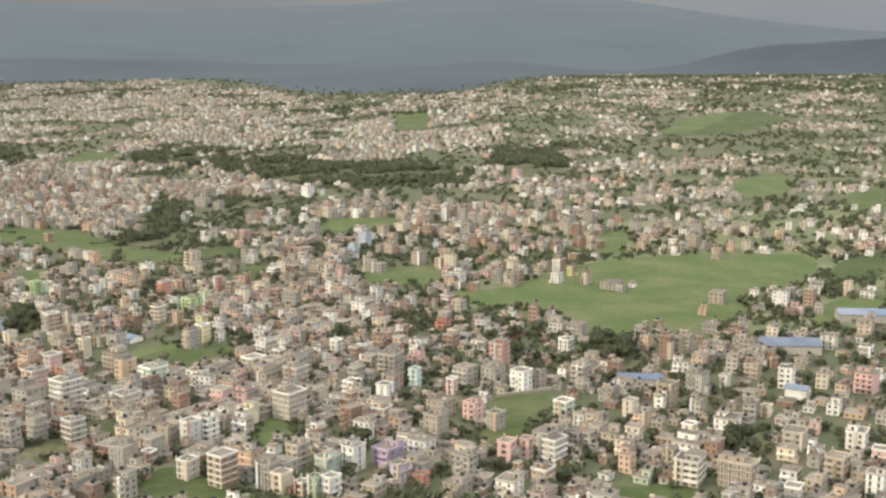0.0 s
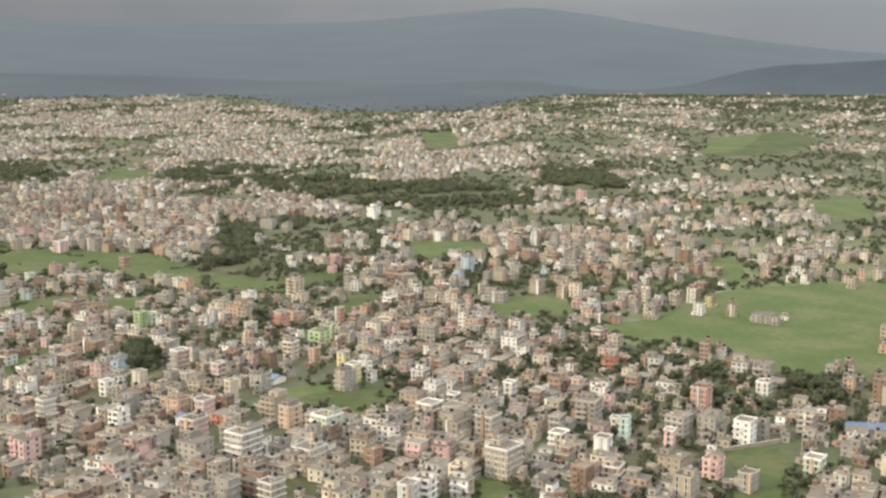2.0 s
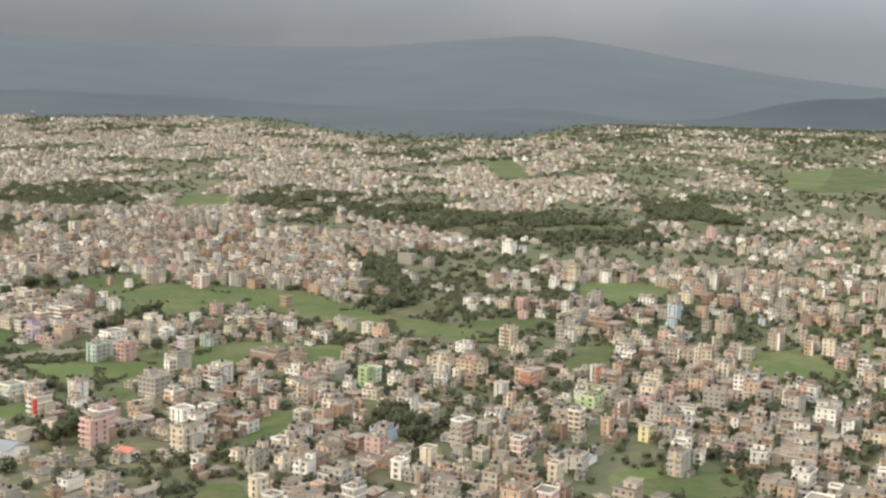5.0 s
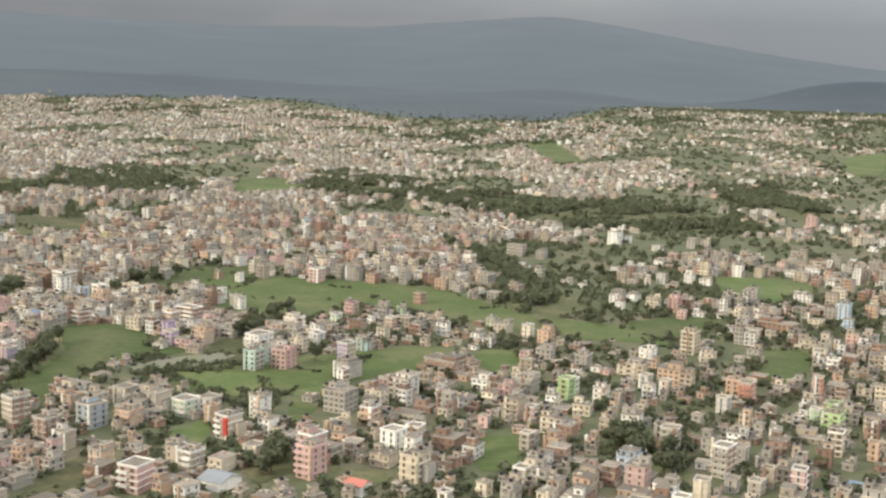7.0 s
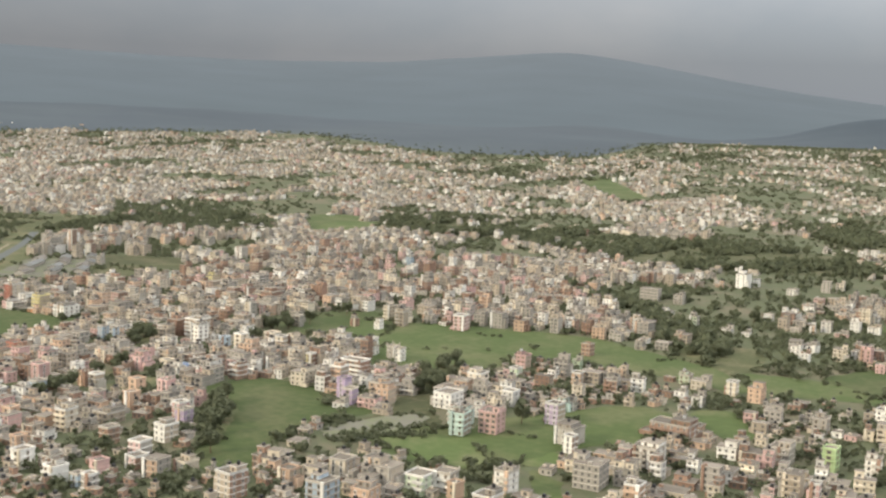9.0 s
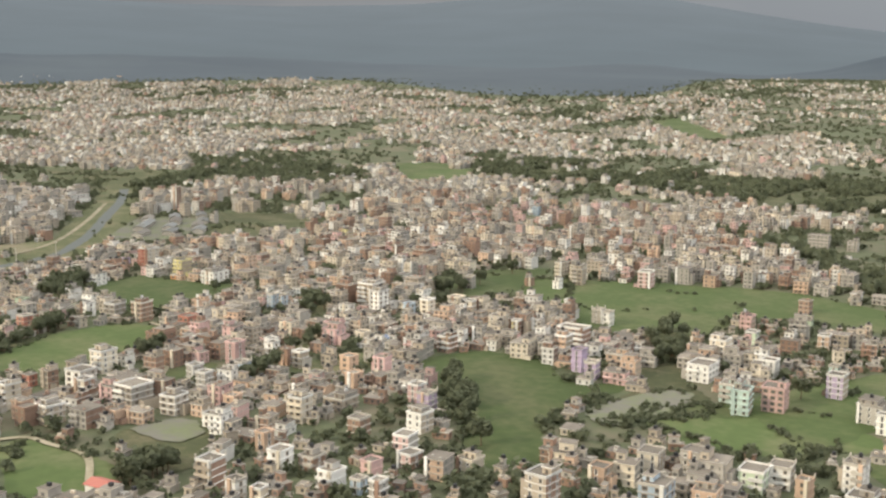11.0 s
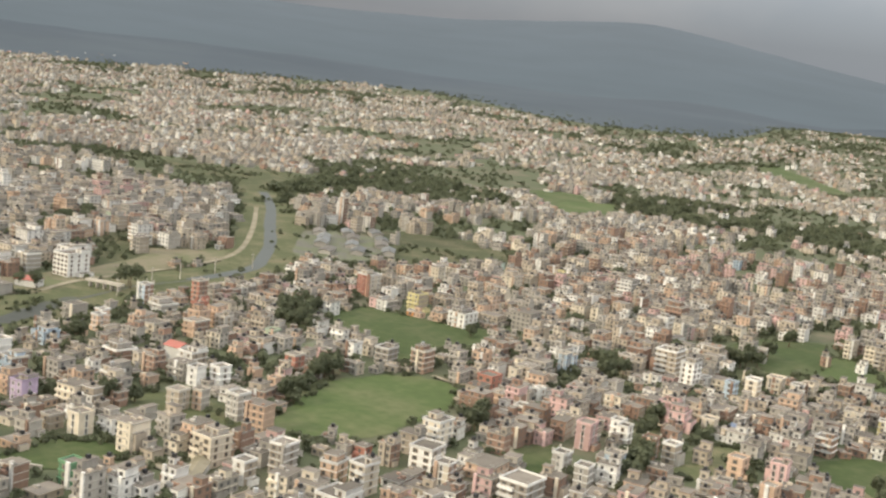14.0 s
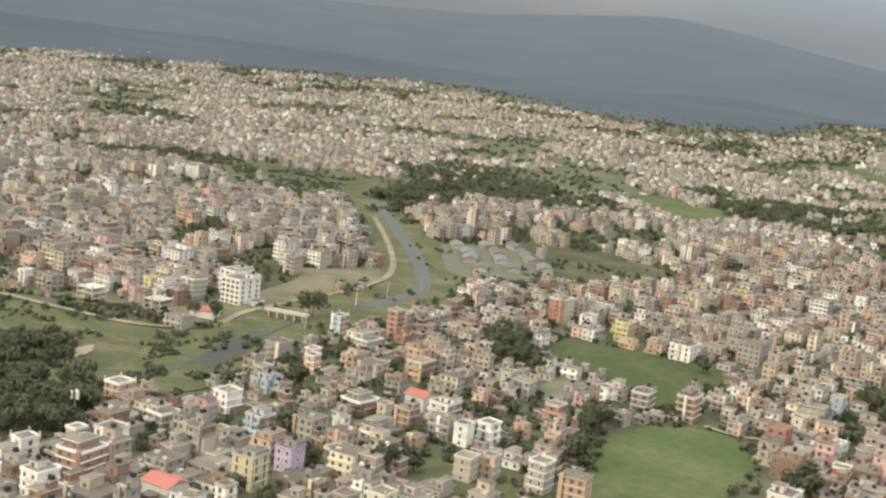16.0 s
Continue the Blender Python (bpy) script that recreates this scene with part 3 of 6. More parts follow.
def house(x, y, w, d, n, key, turn=None, keep=False):
    """A flat-roofed town house: n storeys with concrete bands, parapet, stair head, tank, windows and balconies."""
    if keep:
        LANDMARKS.append((x, y, w))
    HOUSES.append((x, y, w, d))
    turn = rng.uniform(-7, 7) if turn is None else turn
    if y > 420 and not keep:
        FAR.append((x, y, w, d, min(n, max(2, round(0.75 * w))), key, turn))
        return
    kind, colour = WALLS[key]
    side = key if rng.random() < 0.55 else rng.choice("gbs")
    base = float(rise(x, y))
    root = new("house", None)
    root.empty_display_size = 0.5
    root.matrix_world = pose(x, y, base, 0, 0, turn)
    top = n * STOREY
    size = "tall" if n > 5 else "low" if n < 3 else "mid-height"
    tagged(root, f"{size} {kind} concrete house with flat roof and {n} storeys", "house", "houses of the town")
    # walls: painted front, plain sides, concrete bands
    a, b = w / 2, d / 2
    right = 0 if rng.random() < 0.6 else 1
    skin = (0, right, 1, 1)
    lip = rng.choice((0.10, 0.16, 0.24))
    levels = [(-a, a, -b, b, -0.3, skin)]
    for f in range(1, n):
        z = f * STOREY
        levels += [(-a, a, -b, b, z - 0.1, 2), (-a - lip, a + lip, -b - lip, b + lip, z - 0.1, 2), (-a - lip, a + lip, -b - lip, b + lip, z + 0.05, 2), (-a, a, -b, b, z + 0.05, skin)]
    levels.append((-a, a, -b, b, top, 0))
    co, faces, which = [], [], []
    rings(co, faces, which, levels, 1, 1)
    band = rng.choice((slab_mat, wall_mats[key], wall_mats["w"]))
    mesh_object("wall", co, faces, (wall_mats[key], wall_mats[side], band), which, root)
    # roof with parapet
    e, h, t = 0.14, 0.42, 0.13
    o, i = (-a - e, a + e, -b - e, b + e), (-a - e + t, a + e - t, -b - e + t, b + e - t)
    co = []
    for (x0, x1, y0, y1), z in ((o, top - 0.12), (o, top + h), (i, top + h), (i, top + 0.05)):
        co += [(x0, y0, z), (x1, y0, z), (x1, y1, z), (x0, y1, z)]
    faces = [(r * 4 + k, r * 4 + (k + 1) % 4, r * 4 + 4 + (k + 1) % 4, r * 4 + 4 + k) for r in range(3) for k in range(4)] + [(12, 13, 14, 15), (3, 2, 1, 0)]
    mesh_object("roof", co, faces, (band, roof_mat), [0] * 12 + [1, 0], root)
    # stair head
    if w > 3.4 and rng.random() < 0.75:
        sw, sd, sh = w * rng.uniform(0.35, 0.78), d * rng.uniform(0.35, 0.8), rng.uniform(0.95, 1.35)
        sx, sy = rng.choice((-1, 1)) * (a - sw / 2 - 0.1), rng.choice((0.3, 1)) * (b - sd / 2 - 0.1)
        co, faces, which = [], [], []
        hx0, hx1, hy0, hy1, ht = sx - sw / 2, sx + sw / 2, sy - sd / 2, sy + sd / 2, top + sh
        rings(co, faces, which, [(hx0, hx1, hy0, hy1, top, 0), (hx0, hx1, hy0, hy1, ht, 2), (hx0 - 0.18, hx1 + 0.18, hy0 - 0.25, hy1 + 0.15, ht, 2), (hx0 - 0.18, hx1 + 0.18, hy0 - 0.25, hy1 + 0.15, ht + 0.16, 2)], 1)
        head = mesh_object("stair_head", co, faces, (wall_mats[rng.choice((key, key, side, "g"))], roof_mat, band), which, root)
        for k in range(1 + (sw > 3)):
            win = new("window", WINDOWS[0])
            win.parent = head
            win.location = (hx0 + sw * (k + 0.5) / (1 + (sw > 3)), hy0, top + 0.54)
        if rng.random() < 0.7:
            tank = new("water_tank", TANKS[rng.random() < 0.2])
            tank.parent = root
            tank.location = (sx, sy, top + sh + 0.16)
            lid = new("lid", LID)
            lid.parent = tank
            lid.location = (0, 0, 0.84)
    # unfinished corner columns
    if rng.random() < 0.35:
        rise_by = rng.uniform(0.7, 1.3)
        for cx, cy in ((-a, -b), (a, -b), (a, b), (-a, b)):
            co, faces, which = [], [], []
            rings(co, faces, which, [(cx - 0.12, cx + 0.12, cy - 0.12, cy + 0.12, top + 0.3, 0), (cx - 0.12, cx + 0.12, cy - 0.12, cy + 0.12, top + rise_by, 0)], 0)
            mesh_object("column", co, faces, (slab_mat,), which, root)
    # lower wing
    if n > 1 and rng.random() < 0.4:
        wn_, wx = rng.randint(1, n - 1), rng.choice((-1, 1))
        x0, x1 = (a - 0.02, a + w * 0.35) if wx > 0 else (-a - w * 0.35, -a + 0.02)
        y0, wz = -b + d * rng.uniform(0.1, 0.4), wn_ * STOREY - 0.15
        co, faces, which = [], [], []
        rings(co, faces, which, [(x0, x1, y0, b - 0.1, -0.3, 0), (x0, x1, y0, b - 0.1, wz, 1), (x0 + 0.12, x1 - 0.12, y0 + 0.12, b - 0.22, wz, 0), (x0 + 0.12, x1 - 0.12, y0 + 0.12, b - 0.22, wz - 0.25, 1)], 1)
        mesh_object("wing", co, faces, (wall_mats[rng.choice((key, "g", "b", "s"))], roof_mat), which, root)
    # stair bay or pilaster strips on the front
    if n > 1 and rng.random() < 0.45:
        bw, bx = rng.uniform(0.5, 0.9), rng.choice((-a + 0.5, a - 0.5, 0.0))
        co, faces, which = [], [], []
        rings(co, faces, which, [(bx - bw / 2, bx + bw / 2, -b - 0.45, -b - 0.004, -0.3, 0), (bx - bw / 2, bx + bw / 2, -b - 0.45, -b - 0.004, top + 0.5, 0)], 0)
        mesh_object("bay", co, faces, (wall_mats[rng.choice((key, "w", "b", "c", "o"))],), which, root)
    # windows
    front = max(1, int(w / 1.75))
    flank = max(1, int(d / 2.4))
    style = rng.randrange(4)
    if w > 11:
        front = int(w / 2.2)
    blind = rng.random() < 0.25 and n < 6
    balcony = rng.random() < 0.6 and w > 3.6
    full = rng.random() < 0.35
    half = rng.choice((-1, 1))
    for f in range(n):
        z = f * STOREY + 0.76
        for k in range(front):
            wx = -a + w * (k + 0.5) / front
            win = new("window", WINDOWS[style])
            win.parent = root
            win.location = (wx, -b, z)
        if not blind:
            for k in range(flank):
                win = new("window", WINDOWS[style if style != 2 else 0])
                win.parent = root
                win.location = (a, -b + d * (k + 0.5) / flank, z)
                win.rotation_euler = (0, 0, radians(90))
        if balcony and f > 0:
            co, faces, which = [], [], []
            x0, x1 = (-a, a) if full else (-a, a * 0.1) if half < 0 else (-a * 0.1, a)
            y0, y1, z = -b - 0.7, -b - 0.005, f * STOREY
            rings(co, faces, which, [(x0, x1, y0, y1, z - 0.14, 0), (x0, x1, y0, y1, z + 0.5, 0), (x0 + 0.08, x1 - 0.08, y0 + 0.08, y1 - 0.02, z + 0.5, 0), (x0 + 0.08, x1 - 0.08, y0 + 0.08, y1 - 0.02, z + 0.07, 1)], 1, 1)
            mesh_object("balcony", co, faces, (wall_mats[key] if full else band, slab_mat), which, root)
    return root


def red_panel(root, w, d, n):
    """A tall red cladding strip at one end of the front."""
    co, faces, which = [], [], []
    a, b = w / 2, d / 2
    rings(co, faces, which, [(a - w * 0.24, a, -b - 0.78, -b - 0.02, STOREY, 0), (a - w * 0.24, a, -b - 0.78, -b - 0.02, n * STOREY - 0.15, 0)], 0, 0)
    mesh_object("cladding_panel", co, faces, (panel_red,), which, root)["label"] = "tall bright red cladding panel"
    root["label"] = "grey commercial house with a red cladding strip"


def stripes(root, w, d, n):
    """Brick-red piers up the front of a cream apartment block."""
    a, b = w / 2, d / 2
    for k in range(6):
        x = -a + w * (k + 0.02) / 5.4
        co, faces, which = [], [], []
        rings(co, faces, which, [(x, x + 0.5, -b - 0.34, -b - 0.02, -0.2, 0), (x, x + 0.5, -b - 0.34, -b - 0.02, n * STOREY - 0.15, 0)], 0, 0)
        mesh_object("pier", co, faces, (wall_mats["r"],), which, root)
    root["label"] = "tall cream apartment block striped with brick-red piers"


def frame_building(x, y, w, d, n):
    """An unfinished concrete frame: bare slabs on columns."""
    HOUSES.append((x, y, w, d))
    root = new("unfinished_building", None)
    root.matrix_world = pose(x, y, float(rise(x, y)), 0, 0, 4)
    tagged(root, "unfinished grey concrete frame building without walls", "building")
    a, b = w / 2, d / 2
    for f in range(n + 1):
        co, faces, which = [], [], []
        z = f * STOREY
        rings(co, faces, which, [(-a, a, -b, b, z - 0.14, 0), (-a, a, -b, b, z + 0.04, 0)], 0, 0)
        mesh_object("floor_slab", co, faces, (slab_mat,), which, root)
    for i in range(3):
        for j in range(2):
            cx, cy = -a + 0.2 + (w - 0.4) * i / 2, -b + 0.2 + (d - 0.4) * j
            co, faces, which = [], [], []
            rings(co, faces, which, [(cx - 0.15, cx + 0.15, cy - 0.15, cy + 0.15, -0.3, 0), (cx - 0.15, cx + 0.15, cy - 0.15, cy + 0.15, n * STOREY + 0.9, 0)], 0)
            mesh_object("column", co, faces, (slab_mat,), which, root)


def infill(x, y, w, d, n, key):
    """A house that stands among the joined houses of the town."""
    HOUSES.append((x, y, w, d))
    FAR.append((x, y, w, d, min(n, max(2, round(0.75 * w))), key, rng.uniform(-7, 7)))


house(-702, 330, 6.2, 7.7, 3, "w", keep=True)
house(-678, 270, 4.2, 5.2, 4, "b", keep=True)
house(-697, 265, 2.8, 3.5, 3, "w", keep=True)
house(-689, 269, 4.2, 5.2, 3, "g", keep=True)
house(-652, 303, 2.5, 3.1, 4, "l", keep=True)
house(-860, 473, 3.2, 4.0, 9, "W", keep=True)
house(-723, 335, 4.4, 5.3, 4, "y", keep=True)
house(-820, 273, 7.2, 9.0, 5, "w", keep=True)
house(-738, 247, 4.5, 5.7, 3, "o", keep=True)
house(-767, 278, 3.1, 3.9, 5, "r", keep=True)
house(-776, 264, 3.0, 3.8, 4, "l", keep=True)
house(-757, 229, 2.5, 3.1, 3, "o", keep=True)
house(-834, 245, 2.4, 3.0, 3, "p", keep=True)
house(-829, 249, 2.3, 2.8, 3, "y", keep=True)
house(-718, 174, 3.5, 4.4, 3, "v", keep=True)
house(-504, 300, 5.9, 7.2, 3, "w", keep=True)
house(-486, 276, 4.1, 5.1, 4, "t", keep=True)
house(-521, 292, 4.0, 5.0, 3, "o", keep=True)
house(-529, 285, 3.1, 3.9, 3, "v", keep=True)
house(-550, 237, 3.2, 4.0, 3, "v", keep=True)
house(-609, 279, 4.5, 5.5, 3, "p", keep=True)
house(-553, 186, 3.4, 4.3, 3, "w", keep=True)
house(-575, 242, 3.0, 3.7, 3, "o", keep=True)
house(-537, 208, 3.6, 4.4, 3, "p", keep=True)
house(-641, 220, 4.5, 5.5, 4, "c", keep=True)
house(-613, 256, 2.5, 3.1, 3, "w", keep=True)
house(-618, 246, 3.4, 4.3, 4, "p", keep=True)
house(-565, 412, 4.8, 6.0, 4, "p", keep=True)
house(-385, 383, 4.6, 5.7, 5, "c", keep=True)
house(-354, 473, 4.2, 5.2, 5, "l", keep=True)
house(-335, 264, 3.7, 4.6, 5, "g", keep=True)
house(-323, 320, 4.9, 6.1, 3, "N", keep=True)
house(-282, 284, 3.3, 4.1, 4, "y", keep=True)
house(-300, 249, 2.5, 3.1, 4, "c", keep=True)
house(-189, 276, 2.4, 2.9, 4, "t", keep=True)
house(-249, 279, 4.3, 5.3, 4, "w", keep=True)
house(-283, 216, 4.7, 5.9, 4, "p", keep=True)
house(-350, 332, 3.7, 4.6, 4, "r", keep=True)
house(-415, 450, 3.7, 4.6, 4, "p", keep=True)
house(-239, 463, 4.1, 5.1, 4, "w", keep=True)
house(-158, 219, 4.9, 6.0, 3, "v", keep=True)
house(-134, 234, 3.3, 4.1, 4, "p", keep=True)
house(-166, 206, 3.8, 4.8, 3, "t", keep=True)
house(-209, 205, 3.4, 4.2, 4, "w", keep=True)
house(-181, 311, 4.5, 5.7, 5, "r", keep=True)
house(-279, 276, 3.9, 4.9, 4, "g", keep=True)
house(-412, 208, 4.5, 5.5, 5, "p", keep=True)
house(-391, 276, 2.2, 2.7, 3, "p", keep=True)
house(-622, 321, 3.9, 4.9, 5, "w", keep=True)
red_panel(house(-446, 219, 4.5, 4.9, 4, "g", keep=True), 4.5, 4.9, 4)
stripes(house(-748, 342, 5.5, 6.0, 5, "c", keep=True), 5.5, 6.0, 5)
house(-672, 148, 3.0, 3.3, 3, "G")
house(-394, 304, 3.4, 3.8, 4, "N")
house(-325, 330, 3.3, 3.7, 3, "N")
house(-329, 326, 2.5, 2.8, 2, "n")
house(-333, 345, 2.3, 2.6, 5, "r")
house(-349, 457, 3.8, 4.3, 3, "l")
house(-535, 290, 3.0, 3.3, 4, "v")
house(-491, 285, 5.2, 5.8, 3, "t")
house(-480, 283, 5.3, 5.9, 4, "p")
house(-504, 343, 3.0, 3.4, 3, "n")
house(-512, 364, 3.7, 4.2, 3, "p")
house(-470, 302, 4.1, 4.5, 4, "v")
house(-474, 316, 2.3, 2.6, 3, "t")
house(-468, 227, 4.9, 5.5, 3, "n")
house(-480, 206, 5.1, 5.7, 4, "l")
house(-437, 179, 5.1, 5.7, 4, "p")
house(-417, 215, 4.5, 5.0, 5, "p")
house(-646, 386, 2.7, 3.0, 3, "p")
house(-556, 242, 3.2, 3.6, 3, "p")
house(-395, 310, 3.1, 3.5, 3, "n")
house(-458, 377, 3.5, 3.9, 2, "n")
house(-355, 257, 5.2, 5.8, 2, "l")
house(-583, 237, 2.7, 3.0, 3, "p")
house(-614, 286, 4.2, 4.7, 3, "p")
house(-532, 202, 3.6, 4.0, 2, "p")
house(-720, 328, 2.5, 2.8, 1, "O")
house(-532, 184, 2.3, 2.6, 2, "l")
house(-536, 194, 3.0, 3.4, 2, "p")
house(-569, 318, 2.3, 2.6, 3, "y")
house(-759, 270, 3.0, 3.3, 2, "r")
house(-717, 162, 4.3, 4.8, 4, "y")
house(-734, 184, 3.9, 4.3, 3, "l")
house(-754, 209, 4.7, 5.2, 2, "l")
house(-746, 180, 4.5, 5.0, 3, "p")
house(-698, 241, 3.4, 3.7, 3, "r")
house(-719, 257, 2.9, 3.2, 3, "n")
house(-656, 268, 4.3, 4.8, 3, "r")
house(-653, 309, 2.6, 2.9, 3, "l")
house(-639, 255, 3.3, 3.7, 2, "r")
house(-610, 321, 2.7, 3.0, 3, "l")
house(-606, 235, 3.4, 3.7, 3, "l")
house(-578, 259, 3.5, 3.9, 3, "p")
house(-885, 509, 3.0, 3.3, 6, "W")
house(-297, 299, 2.9, 3.2, 3, "y")
house(-256, 237, 5.6, 6.3, 4, "n")
house(-226, 234, 4.1, 4.5, 3, "p")
house(-149, 211, 3.0, 3.4, 3, "v")
house(-143, 211, 2.6, 2.9, 2, "r")
house(-160, 194, 2.3, 2.6, 3, "n")
house(-177, 277, 2.4, 2.7, 3, "p")
house(-160, 261, 3.9, 4.3, 3, "p")
house(-131, 238, 2.4, 2.7, 4, "p")
house(-140, 275, 3.9, 4.3, 3, "n")
house(-59, 280, 3.3, 3.7, 3, "p")
house(-230, 458, 3.5, 3.9, 4, "y")
house(-317, 262, 3.0, 3.4, 4, "p")
house(-293, 230, 4.3, 4.8, 4, "p")
house(-342, 229, 3.9, 4.3, 2, "y")
house(-242, 376, 4.0, 4.4, 3, "r")
house(-408, 439, 3.7, 4.1, 2, "p")
house(-630, 159, 3.7, 4.1, 4, "t")
house(-845, 252, 2.3, 2.6, 3, "p")
house(-838, 254, 2.4, 2.7, 4, "y")
house(-955, 396, 4.3, 4.8, 4, "y")
house(-916, 435, 2.7, 3.0, 2, "y")
house(-896, 270, 2.7, 3.0, 3, "t")
house(-527, 298, 5.1, 5.7, 3, "o")
house(-490, 313, 3.7, 4.1, 3, "w")
house(-507, 323, 4.7, 5.2, 4, "c")
house(-485, 350, 3.1, 3.5, 3, "o")
house(-458, 286, 5.8, 6.4, 3, "g")
house(-480, 227, 4.2, 4.7, 4, "g")
house(-472, 211, 4.5, 5.0, 3, "o")
house(-500, 199, 4.7, 5.2, 4, "s")
house(-479, 191, 4.4, 4.9, 4, "b")
house(-454, 185, 3.8, 4.3, 3, "o")
house(-437, 196, 4.1, 4.5, 3, "s")
house(-431, 211, 3.9, 4.3, 2, "c")
house(-409, 237, 4.4, 5.0, 3, "w")
house(-392, 220, 4.8, 5.4, 4, "c")
house(-425, 250, 3.7, 4.1, 3, "o")
house(-432, 277, 6.0, 6.7, 4, "w")
house(-409, 247, 3.6, 4.0, 2, "c")
house(-414, 227, 3.6, 4.0, 2, "b")
house(-576, 289, 4.0, 4.4, 3, "b")
house(-603, 339, 4.1, 4.5, 3, "c")
house(-577, 321, 4.6, 5.1, 3, "c")
house(-655, 385, 4.1, 4.5, 4, "w")
house(-548, 314, 8.3, 5.1, 4, "b")
house(-569, 355, 2.6, 2.9, 3, "w")
house(-555, 347, 3.0, 3.3, 3, "g")
house(-387, 340, 5.4, 6.0, 3, "c")
house(-392, 362, 4.1, 4.6, 3, "w")
house(-372, 325, 2.9, 3.2, 3, "w")
house(-368, 332, 3.6, 4.0, 4, "s")
house(-352, 341, 2.8, 3.1, 3, "o")
house(-352, 317, 3.1, 3.5, 3, "w")
house(-334, 246, 3.1, 3.5, 3, "c")
house(-325, 257, 3.0, 3.3, 2, "g")
house(-406, 303, 5.1, 5.7, 3, "g")
house(-440, 370, 3.0, 3.4, 3, "c")
house(-412, 445, 3.1, 3.5, 1, "o")
house(-448, 505, 2.3, 2.6, 2, "w")
house(-308, 298, 2.6, 2.9, 3, "o")
house(-372, 234, 3.0, 3.4, 2, "c")
house(-356, 281, 3.9, 4.3, 3, "g")
house(-381, 254, 2.7, 3.0, 3, "g")
house(-374, 255, 3.9, 4.3, 3, "o")
house(-541, 632, 3.6, 4.0, 4, "w")
house(-509, 631, 3.5, 3.9, 4, "w")
house(-412, 568, 3.7, 4.1, 4, "o")
house(-627, 201, 3.2, 3.6, 3, "c")
house(-617, 182, 4.4, 4.9, 3, "s")
house(-610, 201, 6.0, 6.7, 4, "g")
house(-614, 226, 3.0, 3.3, 3, "g")
house(-599, 203, 4.4, 4.9, 3, "g")
house(-585, 200, 2.3, 2.6, 2, "w")
house(-587, 210, 3.0, 3.3, 3, "o")
house(-563, 193, 2.7, 3.0, 3, "o")
house(-570, 214, 3.8, 4.3, 4, "c")
house(-586, 255, 3.4, 3.7, 3, "o")
house(-552, 212, 3.4, 3.8, 3, "b")
house(-568, 227, 5.6, 6.3, 2, "s")
house(-543, 223, 4.1, 4.6, 3, "w")
house(-605, 324, 3.4, 3.8, 4, "c")
house(-616, 259, 2.7, 3.0, 3, "w")
house(-605, 252, 3.0, 3.3, 3, "b")
house(-642, 324, 4.0, 4.4, 3, "b")
house(-676, 296, 2.3, 2.6, 2, "w")
house(-558, 171, 3.9, 4.3, 4, "s")
house(-549, 168, 2.7, 3.0, 3, "w")
house(-545, 170, 2.3, 2.6, 2, "c")
house(-537, 182, 3.7, 4.1, 3, "w")
house(-526, 182, 2.5, 2.8, 3, "g")
house(-548, 190, 3.7, 4.2, 2, "b")
house(-464, 232, 4.2, 4.7, 3, "w")
house(-458, 226, 2.6, 2.9, 3, "o")
house(-451, 237, 3.9, 4.3, 4, "w")
house(-454, 278, 2.5, 2.8, 3, "w")
house(-489, 226, 4.4, 5.0, 3, "c")
house(-494, 212, 3.4, 3.8, 3, "o")
house(-520, 206, 3.9, 4.3, 2, "c")
house(-551, 345, 3.0, 3.4, 3, "w")
house(-596, 336, 3.4, 3.7, 3, "c")
house(-546, 303, 3.7, 4.2, 4, "o")
house(-514, 466, 2.6, 2.9, 3, "w")
house(-534, 469, 3.9, 4.3, 4, "w")
house(-892, 504, 3.4, 3.8, 4, "w")
house(-829, 281, 6.8, 7.6, 5, "w")
house(-763, 259, 5.7, 6.4, 2, "g")
house(-742, 252, 4.2, 4.7, 4, "o")
house(-738, 258, 3.5, 3.9, 3, "g")
house(-761, 234, 2.7, 3.0, 3, "o")
house(-787, 361, 4.7, 5.2, 2, "w")
house(-737, 339, 3.9, 4.3, 3, "w")
house(-749, 191, 4.0, 4.4, 3, "w")
house(-664, 175, 5.0, 5.6, 4, "c")
house(-653, 172, 3.0, 3.3, 3, "w")
house(-652, 182, 3.7, 4.2, 4, "g")
house(-642, 185, 3.7, 4.2, 3, "o")
house(-693, 195, 3.4, 3.8, 3, "s")
house(-690, 199, 2.6, 2.9, 3, "o")
house(-704, 212, 3.0, 3.4, 3, "w")
house(-701, 217, 3.3, 3.7, 3, "w")
house(-715, 222, 4.8, 5.3, 3, "w")
house(-690, 224, 2.3, 2.6, 2, "o")
house(-731, 213, 5.5, 6.2, 2, "b")
house(-725, 214, 2.3, 2.6, 2, "c")
house(-716, 197, 3.7, 4.1, 2, "c")
house(-714, 183, 3.3, 3.7, 2, "o")
house(-699, 166, 3.0, 3.4, 2, "s")
house(-693, 168, 3.4, 3.8, 3, "c")
house(-697, 142, 3.0, 3.3, 3, "w")
house(-694, 145, 3.0, 3.4, 3, "w")
house(-747, 240, 5.2, 5.8, 2, "c")
house(-670, 288, 3.7, 4.2, 3, "o")
house(-671, 323, 2.8, 3.1, 2, "w")
house(-655, 280, 2.6, 2.9, 3, "c")
house(-644, 273, 2.3, 2.6, 2, "w")
house(-648, 248, 5.6, 6.3, 3, "b")
house(-635, 207, 5.2, 5.8, 3, "w")
house(-603, 285, 3.2, 3.6, 2, "c")
house(-594, 340, 3.7, 4.1, 3, "c")
house(-643, 387, 2.9, 3.2, 3, "o")
